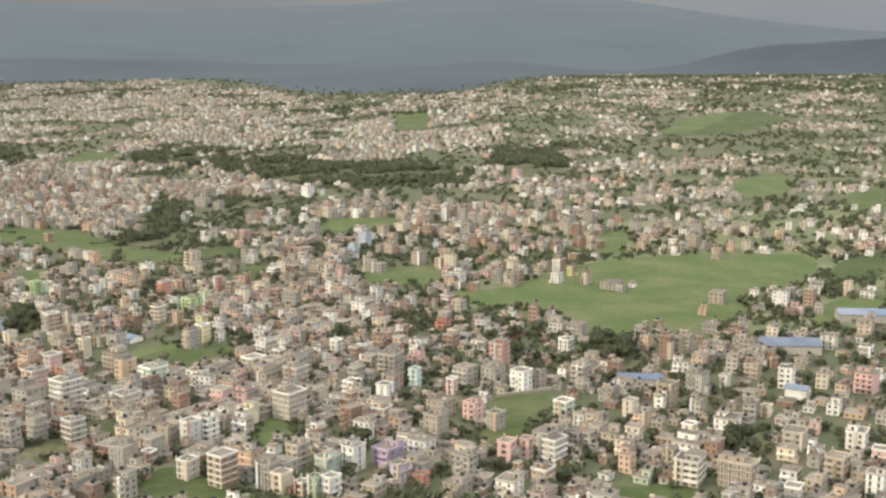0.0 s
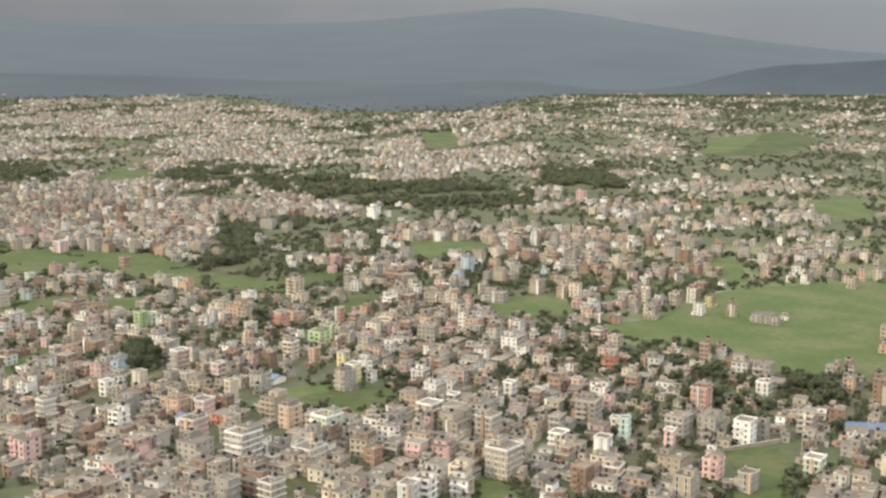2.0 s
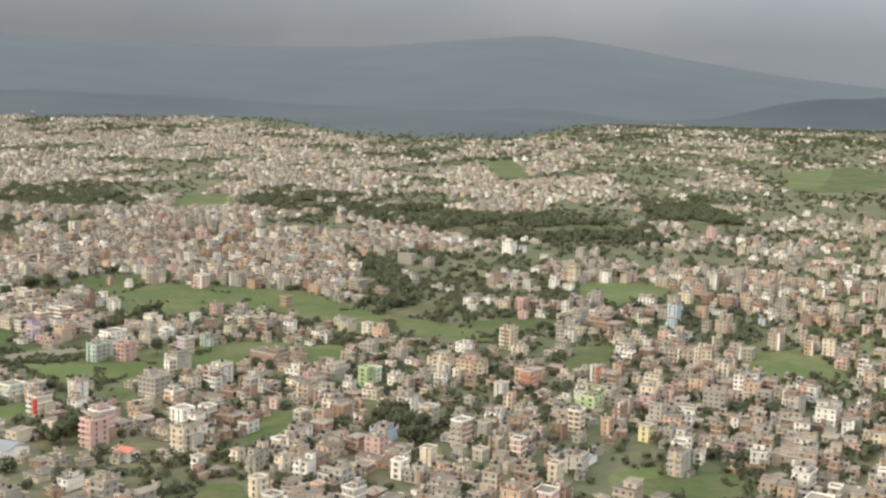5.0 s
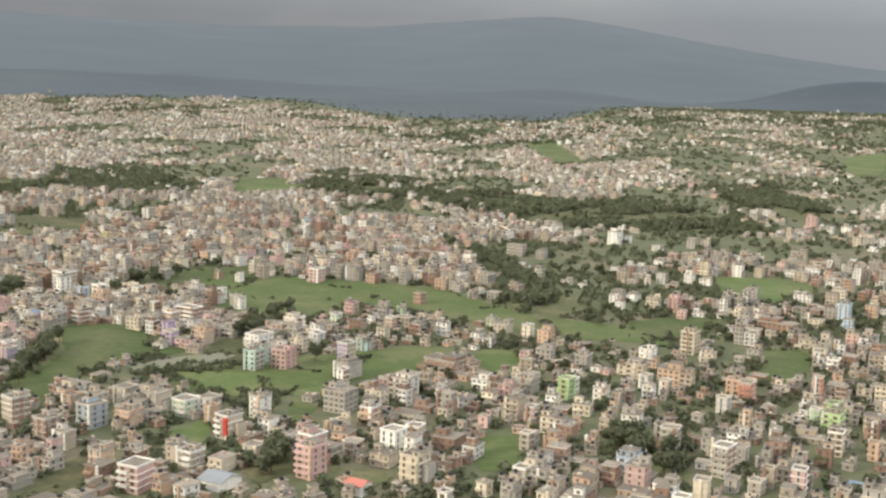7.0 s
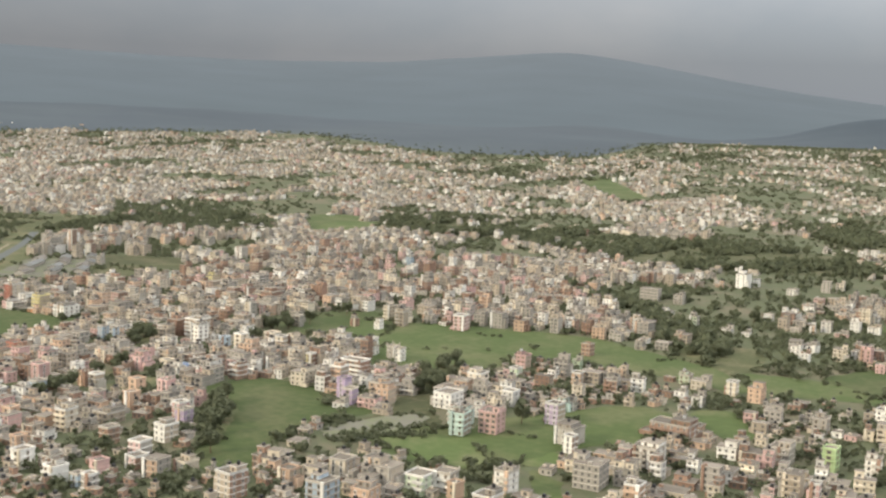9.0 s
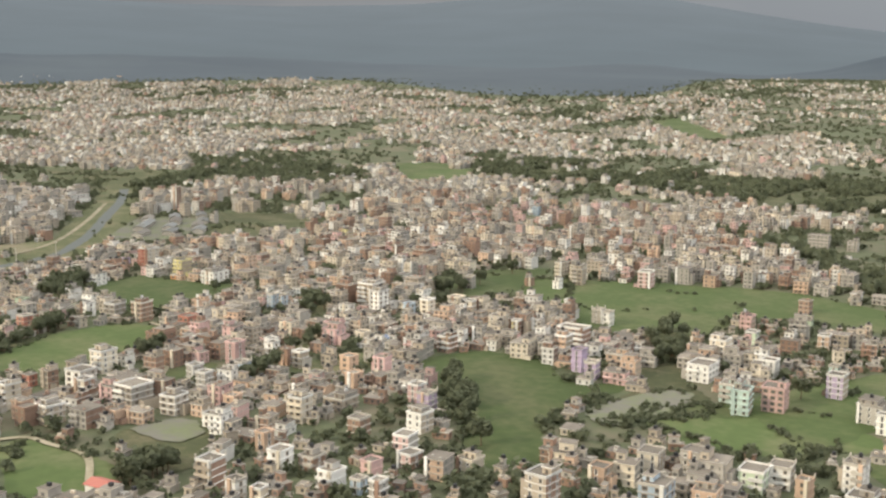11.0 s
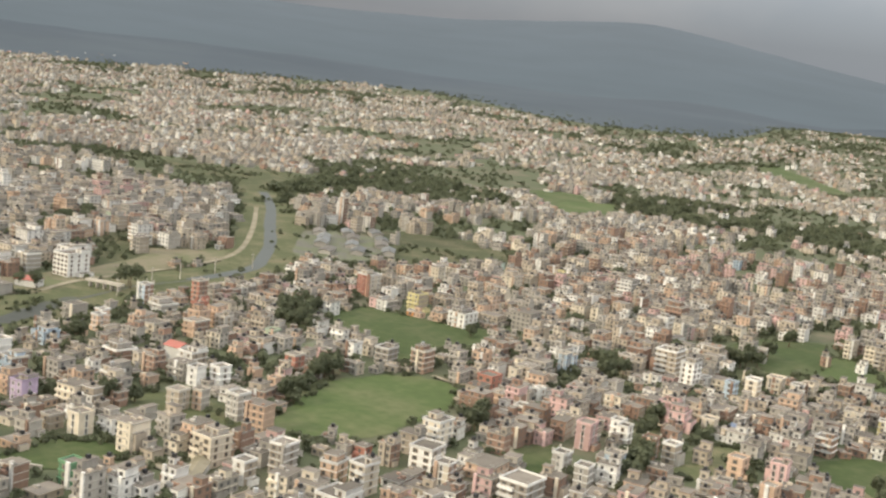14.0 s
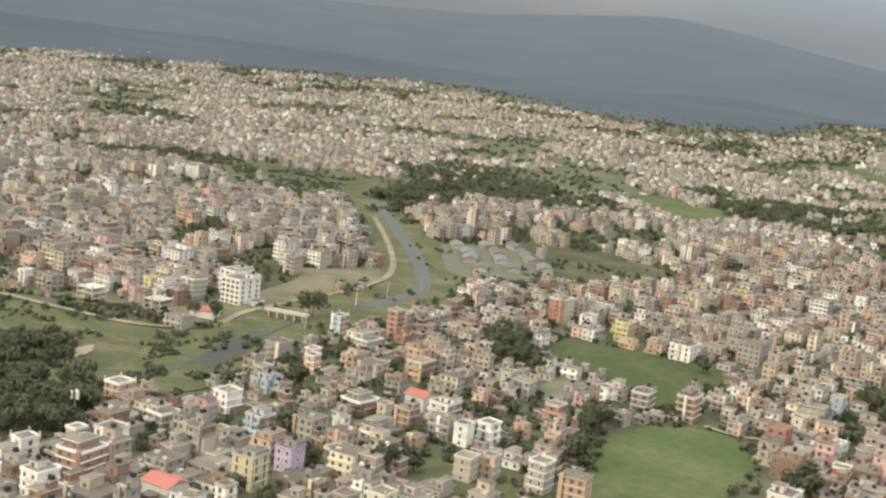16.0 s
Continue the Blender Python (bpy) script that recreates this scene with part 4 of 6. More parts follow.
house(-618, 374, 2.8, 3.1, 3, "g")
house(-632, 331, 6.2, 7.0, 5, "s")
house(-607, 222, 3.0, 3.3, 3, "g")
house(-600, 252, 3.0, 3.4, 3, "s")
house(-619, 326, 2.4, 2.7, 2, "w")
house(-376, 375, 4.6, 5.1, 2, "c")
house(-352, 275, 4.1, 4.5, 4, "g")
house(-324, 263, 2.7, 3.0, 3, "s")
house(-317, 297, 3.6, 4.0, 4, "s")
house(-278, 288, 2.3, 2.6, 2, "w")
house(-264, 294, 4.1, 4.5, 3, "w")
house(-241, 276, 2.7, 3.0, 3, "g")
house(-234, 296, 2.8, 3.1, 3, "w")
house(-223, 292, 3.3, 3.7, 3, "b")
house(-226, 302, 2.3, 2.6, 2, "w")
house(-219, 310, 2.5, 2.8, 3, "o")
house(-202, 282, 5.5, 6.1, 5, "g")
house(-195, 284, 2.4, 2.7, 2, "w")
house(-200, 260, 3.7, 4.1, 3, "c")
house(-187, 258, 3.4, 3.8, 4, "w")
house(-242, 265, 5.1, 5.7, 3, "s")
house(-220, 259, 4.9, 5.5, 4, "g")
house(-246, 245, 4.4, 4.9, 3, "w")
house(-246, 217, 5.7, 6.4, 3, "s")
house(-258, 207, 6.0, 6.7, 6, "g")
house(-299, 227, 4.9, 5.5, 4, "o")
house(-208, 225, 3.9, 4.3, 3, "c")
house(-208, 210, 3.9, 4.3, 4, "w")
house(-232, 224, 3.2, 3.6, 3, "b")
house(-202, 235, 6.2, 7.0, 5, "s")
house(-244, 186, 3.4, 3.8, 4, "g")
house(-235, 190, 4.0, 4.4, 4, "g")
house(-209, 183, 4.6, 5.1, 4, "g")
house(-207, 189, 2.4, 2.7, 2, "b")
house(-214, 202, 3.4, 3.7, 3, "s")
house(-192, 187, 3.5, 3.9, 3, "c")
house(-182, 188, 4.6, 5.1, 5, "s")
house(-172, 192, 3.7, 4.1, 4, "g")
house(-175, 206, 3.7, 4.1, 4, "s")
house(-163, 212, 3.8, 4.3, 4, "w")
house(-168, 192, 3.4, 3.7, 3, "c")
house(-163, 193, 2.3, 2.6, 2, "o")
house(-157, 196, 3.0, 3.3, 3, "w")
house(-178, 244, 4.0, 4.4, 3, "o")
house(-182, 236, 3.7, 4.1, 4, "b")
house(-160, 243, 4.3, 4.8, 4, "s")
house(-218, 157, 2.3, 2.6, 2, "c")
house(-212, 162, 3.0, 3.4, 3, "c")
house(-161, 228, 3.4, 3.8, 2, "w")
house(-150, 256, 3.4, 3.7, 3, "g")
house(-126, 242, 4.7, 5.2, 4, "g")
house(-123, 216, 4.4, 5.0, 3, "w")
house(-120, 226, 3.8, 4.3, 3, "o")
house(-171, 337, 3.7, 4.1, 3, "w")
house(-162, 291, 4.4, 4.9, 4, "w")
house(-150, 305, 4.0, 4.4, 4, "g")
house(-118, 316, 4.8, 5.3, 4, "g")
house(-112, 322, 2.5, 2.8, 3, "w")
house(-121, 301, 4.5, 5.0, 4, "s")
house(-125, 285, 3.0, 3.4, 3, "c")
house(-98, 335, 4.1, 4.5, 4, "w")
house(-94, 304, 2.3, 2.6, 2, "c")
house(-100, 388, 4.4, 5.0, 3, "w")
house(-86, 379, 3.7, 4.2, 3, "g")
house(-98, 285, 5.5, 6.1, 3, "w")
house(-104, 274, 2.9, 3.2, 3, "c")
house(-93, 246, 5.6, 6.3, 4, "c")
house(-83, 250, 7.9, 5.0, 4, "s")
house(-69, 245, 3.3, 3.7, 3, "g")
house(-80, 283, 5.0, 5.6, 3, "g")
house(-65, 265, 4.3, 4.8, 4, "s")
house(-67, 291, 4.6, 5.1, 3, "w")
house(-55, 259, 3.7, 4.2, 4, "w")
house(-228, 440, 4.1, 4.5, 4, "w")
house(-216, 444, 3.4, 3.7, 3, "s")
house(-240, 502, 3.0, 3.4, 3, "w")
house(-128, 472, 4.7, 5.2, 3, "w")
house(-134, 446, 6.4, 7.1, 4, "w")
house(-148, 457, 3.7, 4.1, 2, "w")
house(-109, 479, 6.3, 7.0, 2, "w")
house(-186, 561, 4.8, 5.4, 3, "c")
house(-165, 613, 3.8, 4.3, 3, "w")
house(-473, 636, 4.8, 5.3, 4, "g")
house(-557, 630, 3.9, 4.3, 4, "w")
house(-513, 621, 6.9, 7.7, 5, "w")
house(-184, 662, 5.6, 6.3, 2, "w")
house(-334, 275, 2.9, 3.2, 3, "g")
house(-307, 261, 2.4, 2.7, 2, "c")
house(-356, 339, 3.8, 4.3, 3, "o")
house(-379, 327, 3.0, 3.3, 3, "w")
house(-405, 340, 4.2, 4.7, 3, "g")
house(-384, 306, 3.7, 4.1, 3, "w")
house(-304, 210, 3.7, 4.1, 4, "w")
house(-329, 207, 3.6, 4.0, 4, "g")
house(-342, 211, 2.3, 2.6, 2, "o")
house(-353, 203, 3.0, 3.3, 3, "c")
house(-343, 196, 3.2, 3.6, 3, "c")
house(-378, 210, 2.3, 2.6, 2, "w")
house(-334, 233, 3.0, 3.3, 3, "w")
house(-437, 308, 11.0, 6.9, 3, "b")
house(-301, 263, 4.4, 4.9, 3, "g")
house(-330, 255, 2.8, 3.1, 2, "g")
house(-279, 226, 3.1, 3.5, 3, "o")
house(-269, 238, 4.2, 4.7, 4, "o")
house(-232, 262, 4.6, 5.1, 4, "c")
house(-360, 496, 2.3, 2.6, 2, "w")
house(-280, 579, 2.8, 3.1, 3, "w")
house(-338, 385, 3.7, 4.2, 3, "w")
house(-304, 361, 4.5, 5.0, 3, "o")
house(-377, 501, 8.3, 5.1, 3, "w")
house(-680, 200, 3.5, 3.9, 4, "g")
house(-635, 185, 3.7, 4.2, 4, "c")
house(-631, 172, 5.6, 6.3, 3, "w")
house(-637, 155, 4.0, 4.4, 4, "s")
house(-620, 178, 3.7, 4.1, 3, "b")
house(-605, 191, 3.7, 4.2, 2, "o")
house(-588, 403, 3.8, 4.3, 4, "s")
house(-585, 435, 3.7, 4.1, 3, "w")
frame_building(-821, 241, 5.9, 5.9, 3)
frame_building(-842, 236, 5.9, 5.9, 3)
house(-831, 265, 4.8, 5.3, 4, "g")
house(-868, 234, 2.6, 2.9, 3, "w")
house(-767, 178, 4.1, 4.5, 3, "o")
house(-753, 155, 2.5, 2.8, 2, "o")
house(-746, 157, 4.1, 4.6, 3, "w")
house(-741, 146, 5.6, 6.3, 3, "b")
house(-751, 142, 3.2, 3.6, 3, "w")
house(-737, 134, 4.1, 4.5, 3, "w")
house(-715, 154, 2.4, 2.7, 2, "w")
house(-736, 175, 2.3, 2.6, 2, "c")
house(-738, 170, 3.0, 3.4, 3, "s")
house(-750, 174, 4.5, 5.0, 2, "g")
house(-761, 216, 3.0, 3.4, 2, "g")
house(-770, 232, 4.5, 5.0, 3, "g")
house(-878, 337, 4.1, 4.5, 4, "o")
house(-953, 353, 3.7, 4.1, 4, "o")
house(-969, 333, 2.7, 3.0, 3, "c")
house(-1084, 427, 11.5, 7.2, 5, "w")
house(-986, 431, 3.1, 3.5, 3, "w")
house(-858, 296, 8.2, 5.1, 4, "g")
house(-895, 309, 4.0, 4.4, 2, "w")
house(-890, 255, 6.7, 7.5, 2, "o")
infill(-977, 382, 4.0, 4.0, 3, "w")
infill(-965, 398, 6.0, 6.0, 4, "c")
infill(-995, 430, 3.3, 3.3, 3, "w")
infill(-904, 311, 3.3, 3.3, 2, "w")
infill(-883, 347, 3.0, 3.0, 2, "w")
infill(-903, 365, 3.6, 3.6, 3, "n")
infill(-842, 324, 5.4, 5.4, 4, "g")
infill(-859, 355, 4.1, 4.1, 3, "b")
infill(-845, 349, 3.2, 3.2, 3, "g")
infill(-844, 359, 4.1, 4.1, 3, "s")
infill(-864, 392, 5.3, 5.3, 3, "g")
infill(-835, 360, 3.0, 3.0, 1, "w")
infill(-895, 422, 4.8, 4.8, 4, "g")
infill(-837, 267, 3.9, 3.9, 3, "s")
infill(-772, 247, 3.0, 3.0, 2, "g")
infill(-766, 218, 3.3, 3.3, 2, "g")
infill(-764, 325, 4.8, 4.8, 2, "w")
infill(-759, 307, 3.9, 3.9, 2, "o")
infill(-759, 340, 3.0, 3.0, 2, "v")
infill(-753, 340, 3.0, 3.0, 4, "p")
infill(-763, 386, 4.9, 4.9, 3, "o")
infill(-728, 344, 5.4, 5.4, 2, "y")
infill(-727, 351, 3.4, 3.4, 2, "o")
infill(-753, 394, 5.4, 5.4, 3, "w")
infill(-740, 405, 3.9, 3.9, 3, "p")
infill(-752, 442, 3.4, 3.4, 2, "t")
infill(-728, 409, 7.0, 7.0, 3, "c")
infill(-724, 375, 4.3, 4.3, 3, "g")
infill(-707, 361, 3.4, 3.4, 1, "c")
infill(-706, 372, 4.9, 4.9, 2, "o")
infill(-687, 345, 7.9, 7.9, 4, "g")
infill(-851, 467, 3.9, 3.9, 2, "p")
infill(-848, 473, 3.9, 3.9, 2, "l")
infill(-866, 508, 4.2, 4.2, 3, "o")
infill(-862, 550, 4.0, 4.0, 3, "o")
infill(-844, 550, 7.1, 7.1, 3, "o")
infill(-836, 561, 6.5, 6.5, 3, "g")
infill(-791, 510, 4.9, 4.9, 3, "w")
infill(-807, 504, 5.9, 5.9, 2, "g")
infill(-778, 534, 10.0, 5.6, 4, "o")
infill(-870, 469, 3.0, 3.0, 2, "w")
infill(-875, 484, 5.1, 5.1, 4, "s")
infill(-812, 450, 3.6, 3.6, 3, "g")
infill(-719, 435, 5.7, 5.7, 3, "y")
infill(-695, 415, 3.8, 3.8, 3, "s")
infill(-681, 389, 5.7, 5.7, 3, "o")
infill(-678, 363, 4.7, 4.7, 2, "w")
infill(-678, 401, 5.8, 5.8, 3, "s")
infill(-711, 523, 3.0, 3.0, 2, "w")
infill(-671, 438, 4.7, 4.7, 3, "p")
infill(-663, 385, 3.5, 3.5, 3, "c")
infill(-654, 456, 4.0, 4.0, 2, "c")
infill(-639, 431, 6.8, 6.8, 2, "c")
infill(-632, 443, 8.5, 8.5, 3, "p")
infill(-695, 571, 3.1, 3.1, 2, "w")
infill(-668, 515, 4.6, 4.6, 3, "c")
infill(-673, 558, 10.9, 6.1, 4, "p")
infill(-651, 573, 8.0, 8.0, 4, "w")
infill(-728, 744, 5.3, 5.3, 3, "w")
infill(-723, 904, 6.3, 6.3, 3, "g")
infill(-745, 195, 3.5, 3.5, 1, "g")
infill(-727, 191, 5.7, 5.7, 3, "g")
infill(-726, 200, 3.0, 3.0, 2, "w")
infill(-719, 201, 5.7, 5.7, 2, "g")
infill(-718, 212, 4.4, 4.4, 3, "b")
infill(-709, 202, 3.3, 3.3, 2, "o")
infill(-732, 228, 4.2, 4.2, 3, "g")
infill(-727, 237, 3.0, 3.0, 2, "c")
infill(-716, 239, 3.0, 3.0, 2, "o")
infill(-712, 188, 3.0, 3.0, 1, "o")
infill(-699, 180, 4.3, 4.3, 1, "g")
infill(-690, 174, 4.9, 4.9, 2, "w")
infill(-682, 173, 3.0, 3.0, 2, "o")
infill(-681, 181, 4.5, 4.5, 3, "g")
infill(-704, 153, 3.0, 3.0, 2, "g")
infill(-714, 261, 3.0, 3.0, 2, "o")
infill(-703, 253, 3.2, 3.2, 3, "g")
infill(-697, 253, 3.6, 3.6, 3, "p")
infill(-698, 226, 3.0, 3.0, 2, "o")
infill(-687, 253, 3.1, 3.1, 2, "g")
infill(-671, 278, 3.0, 3.0, 2, "c")
infill(-674, 294, 3.9, 3.9, 3, "w")
infill(-649, 198, 3.2, 3.2, 2, "g")
infill(-646, 200, 3.0, 3.0, 2, "r")
infill(-641, 202, 3.6, 3.6, 3, "s")
infill(-632, 221, 3.0, 3.0, 1, "w")
infill(-649, 313, 4.0, 4.0, 2, "w")
infill(-638, 320, 5.8, 5.8, 3, "s")
infill(-640, 289, 3.0, 3.0, 2, "s")
infill(-630, 267, 4.4, 4.4, 3, "s")
infill(-624, 288, 3.6, 3.6, 2, "g")
infill(-612, 309, 3.3, 3.3, 2, "w")
infill(-598, 295, 3.0, 3.0, 2, "w")
infill(-594, 287, 3.0, 3.0, 1, "w")
infill(-592, 306, 4.8, 4.8, 3, "g")
infill(-586, 309, 3.0, 3.0, 3, "p")
infill(-611, 340, 3.6, 3.6, 2, "c")
infill(-606, 268, 4.3, 4.3, 2, "b")
infill(-595, 258, 3.7, 3.7, 2, "s")
infill(-587, 268, 4.7, 4.7, 3, "g")
infill(-689, 365, 3.9, 3.9, 3, "w")
infill(-685, 382, 6.0, 6.0, 3, "c")
infill(-673, 391, 4.0, 4.0, 2, "w")
infill(-692, 438, 7.5, 7.5, 5, "w")
infill(-652, 403, 3.9, 3.9, 3, "g")
infill(-625, 382, 5.5, 5.5, 3, "g")
infill(-666, 448, 6.3, 6.3, 3, "o")
infill(-753, 527, 12.4, 7.0, 4, "g")
infill(-743, 534, 6.3, 6.3, 4, "g")
infill(-802, 513, 5.2, 5.2, 4, "w")
infill(-858, 546, 5.6, 5.6, 3, "o")
infill(-867, 535, 5.6, 5.6, 3, "o")
infill(-591, 391, 3.1, 3.1, 2, "w")
infill(-592, 411, 5.5, 5.5, 4, "c")
infill(-602, 390, 3.0, 3.0, 2, "b")
infill(-615, 328, 5.4, 5.4, 2, "c")
infill(-607, 304, 4.1, 4.1, 2, "g")
infill(-588, 279, 3.8, 3.8, 2, "g")
infill(-581, 304, 3.9, 3.9, 2, "g")
infill(-556, 427, 6.4, 6.4, 4, "g")
infill(-556, 441, 3.0, 3.0, 2, "w")
infill(-566, 498, 3.1, 3.1, 2, "c")
infill(-564, 483, 3.0, 3.0, 2, "w")
infill(-551, 492, 7.0, 7.0, 3, "w")
infill(-523, 465, 3.7, 3.7, 3, "g")
infill(-501, 449, 7.1, 7.1, 4, "g")
infill(-520, 542, 5.2, 5.2, 3, "g")
infill(-493, 486, 3.8, 3.8, 3, "n")
infill(-514, 510, 6.0, 6.0, 1, "w")
infill(-477, 481, 4.6, 4.6, 1, "w")
infill(-468, 478, 3.6, 3.6, 1, "w")
infill(-503, 398, 4.1, 4.1, 3, "b")
infill(-482, 441, 6.0, 6.0, 3, "s")
infill(-535, 543, 10.5, 5.9, 4, "g")
infill(-564, 619, 6.0, 6.0, 3, "w")
infill(-692, 571, 3.7, 3.7, 3, "l")
infill(-508, 340, 3.0, 3.0, 2, "g")
infill(-496, 355, 3.3, 3.3, 2, "w")
infill(-496, 374, 3.1, 3.1, 2, "n")
infill(-486, 362, 3.0, 3.0, 2, "w")
infill(-477, 357, 3.7, 3.7, 3, "g")
infill(-461, 335, 3.0, 3.0, 2, "s")
infill(-473, 319, 3.8, 3.8, 2, "w")
infill(-454, 344, 3.0, 3.0, 1, "c")
infill(-444, 349, 4.2, 4.2, 2, "w")
infill(-446, 342, 3.4, 3.4, 1, "w")
infill(-431, 366, 5.0, 5.0, 3, "o")
infill(-435, 442, 3.3, 3.3, 2, "w")
infill(-438, 462, 6.0, 6.0, 2, "w")
infill(-394, 471, 4.3, 4.3, 3, "w")
infill(-386, 473, 5.1, 5.1, 2, "s")
infill(-366, 505, 5.4, 5.4, 4, "s")
infill(-381, 430, 5.5, 5.5, 3, "g")
infill(-371, 441, 15.7, 8.8, 2, "b")
infill(-404, 448, 4.9, 4.9, 1, "w")
infill(-425, 602, 4.3, 4.3, 3, "w")
infill(-394, 564, 7.0, 7.0, 3, "s")
infill(-397, 604, 6.5, 6.5, 3, "s")
infill(-377, 554, 5.9, 5.9, 2, "w")
infill(-383, 616, 5.5, 5.5, 2, "g")
infill(-400, 713, 5.0, 5.0, 4, "c")
infill(-394, 714, 6.3, 6.3, 4, "g")
infill(-440, 738, 7.9, 7.9, 2, "w")
infill(-445, 790, 7.0, 7.0, 5, "p")
infill(-484, 770, 4.2, 4.2, 3, "c")
infill(-468, 764, 3.0, 3.0, 2, "c")
infill(-468, 645, 4.7, 4.7, 3, "c")
infill(-429, 574, 4.2, 4.2, 3, "g")
infill(-485, 614, 5.7, 5.7, 2, "w")
infill(-472, 525, 4.0, 4.0, 2, "w")
infill(-419, 869, 4.6, 4.6, 3, "w")
infill(-438, 255, 7.7, 7.7, 4, "g")
infill(-427, 241, 3.0, 3.0, 2, "c")
infill(-428, 237, 3.1, 3.1, 2, "s")
infill(-440, 282, 3.0, 3.0, 2, "c")
infill(-427, 270, 3.4, 3.4, 3, "w")
infill(-432, 289, 3.6, 3.6, 3, "s")
infill(-422, 282, 3.5, 3.5, 2, "w")
infill(-413, 279, 5.7, 5.7, 2, "w")
infill(-411, 265, 3.3, 3.3, 2, "c")
infill(-410, 288, 4.6, 4.6, 2, "c")
infill(-399, 265, 3.0, 3.0, 2, "p")
infill(-398, 245, 7.1, 7.1, 2, "b")
infill(-388, 226, 3.0, 3.0, 2, "c")
infill(-388, 231, 3.0, 3.0, 2, "b")
infill(-374, 220, 3.0, 3.0, 2, "c")
infill(-394, 295, 3.5, 3.5, 2, "w")
infill(-383, 276, 3.0, 3.0, 2, "p")
infill(-379, 279, 3.0, 3.0, 1, "o")
infill(-369, 266, 3.0, 3.0, 2, "o")
infill(-368, 221, 4.0, 4.0, 3, "g")
infill(-366, 232, 4.6, 4.6, 3, "g")
infill(-356, 233, 4.6, 4.6, 3, "o")
infill(-400, 339, 3.1, 3.1, 1, "w")
infill(-396, 338, 3.9, 3.9, 1, "p")
infill(-377, 308, 3.5, 3.5, 3, "b")
infill(-378, 304, 3.5, 3.5, 3, "s")
infill(-370, 302, 3.0, 3.0, 2, "s")
infill(-372, 282, 3.3, 3.3, 2, "s")
infill(-354, 301, 3.0, 3.0, 2, "g")
infill(-342, 304, 3.4, 3.4, 3, "o")
infill(-338, 303, 3.0, 3.0, 2, "g")
infill(-333, 301, 3.3, 3.3, 2, "w")
infill(-331, 318, 3.5, 3.5, 2, "w")
infill(-342, 357, 3.0, 3.0, 2, "g")
infill(-337, 361, 3.0, 3.0, 3, "p")
infill(-344, 392, 4.2, 4.2, 2, "w")
infill(-332, 363, 3.0, 3.0, 1, "r")
infill(-312, 317, 3.4, 3.4, 3, "b")
infill(-317, 286, 4.2, 4.2, 3, "b")
infill(-140, 454, 3.0, 3.0, 1, "w")
infill(-130, 478, 6.1, 6.1, 3, "w")
infill(-153, 413, 3.0, 3.0, 2, "o")
infill(-156, 437, 6.5, 6.5, 3, "s")
infill(-160, 373, 4.3, 4.3, 2, "g")
infill(-156, 378, 3.6, 3.6, 2, "s")
infill(-140, 363, 4.8, 4.8, 3, "s")
infill(-141, 389, 5.8, 5.8, 2, "g")
infill(-178, 359, 6.4, 6.4, 3, "g")
infill(-203, 441, 8.5, 8.5, 2, "g")
infill(-117, 438, 3.2, 3.2, 2, "g")
infill(-111, 394, 4.3, 4.3, 2, "g")
infill(-279, 243, 5.9, 5.9, 4, "s")
infill(-316, 253, 5.7, 5.7, 2, "s")
infill(-307, 224, 4.1, 4.1, 3, "g")
infill(-294, 240, 4.0, 4.0, 3, "b")
infill(-286, 231, 6.5, 6.5, 2, "r")
infill(-289, 213, 3.2, 3.2, 3, "g")
infill(-273, 206, 7.3, 7.3, 3, "g")
infill(-253, 214, 5.3, 5.3, 3, "g")
infill(-230, 207, 3.0, 3.0, 2, "s")
infill(-223, 212, 3.9, 3.9, 2, "w")
infill(-228, 201, 3.8, 3.8, 2, "s")
infill(-227, 191, 4.3, 4.3, 2, "s")
infill(-219, 179, 4.1, 4.1, 2, "b")
infill(-257, 188, 4.0, 4.0, 2, "w")
infill(-235, 171, 3.2, 3.2, 3, "g")
infill(-195, 171, 3.8, 3.8, 3, "g")
infill(-228, 255, 7.3, 7.3, 3, "s")
infill(-254, 266, 4.6, 4.6, 1, "w")
infill(-184, 208, 3.0, 3.0, 2, "w")
infill(-214, 254, 3.0, 3.0, 2, "b")
infill(-234, 287, 4.6, 4.6, 3, "w")
infill(-209, 306, 4.0, 4.0, 3, "w")
infill(-178, 286, 6.0, 6.0, 4, "g")
infill(-171, 290, 6.0, 6.0, 4, "g")
infill(-159, 296, 3.6, 3.6, 3, "g")
infill(-158, 310, 3.0, 3.0, 2, "w")
infill(-148, 302, 3.0, 3.0, 2, "g")
infill(-169, 259, 6.7, 6.7, 3, "s")
infill(-165, 275, 3.0, 3.0, 1, "w")
infill(-144, 229, 6.4, 6.4, 2, "c")
infill(-131, 218, 4.2, 4.2, 2, "g")
infill(-163, 235, 5.2, 5.2, 2, "s")
infill(-149, 201, 4.6, 4.6, 2, "s")
infill(-134, 212, 5.5, 5.5, 2, "s")
infill(-136, 295, 5.2, 5.2, 2, "g")
infill(-121, 296, 3.0, 3.0, 2, "w")
infill(-110, 295, 3.4, 3.4, 3, "g")
infill(-97, 300, 4.0, 4.0, 3, "g")
infill(-117, 343, 3.9, 3.9, 3, "g")
infill(-110, 341, 5.1, 5.1, 3, "s")
infill(-89, 340, 3.8, 3.8, 3, "c")
infill(-81, 331, 3.7, 3.7, 3, "o")
infill(-77, 342, 6.2, 6.2, 4, "p")
infill(-76, 354, 3.0, 3.0, 2, "w")
infill(-86, 295, 3.0, 3.0, 2, "g")
infill(-83, 298, 4.5, 4.5, 2, "g")
infill(-79, 297, 3.0, 3.0, 2, "p")
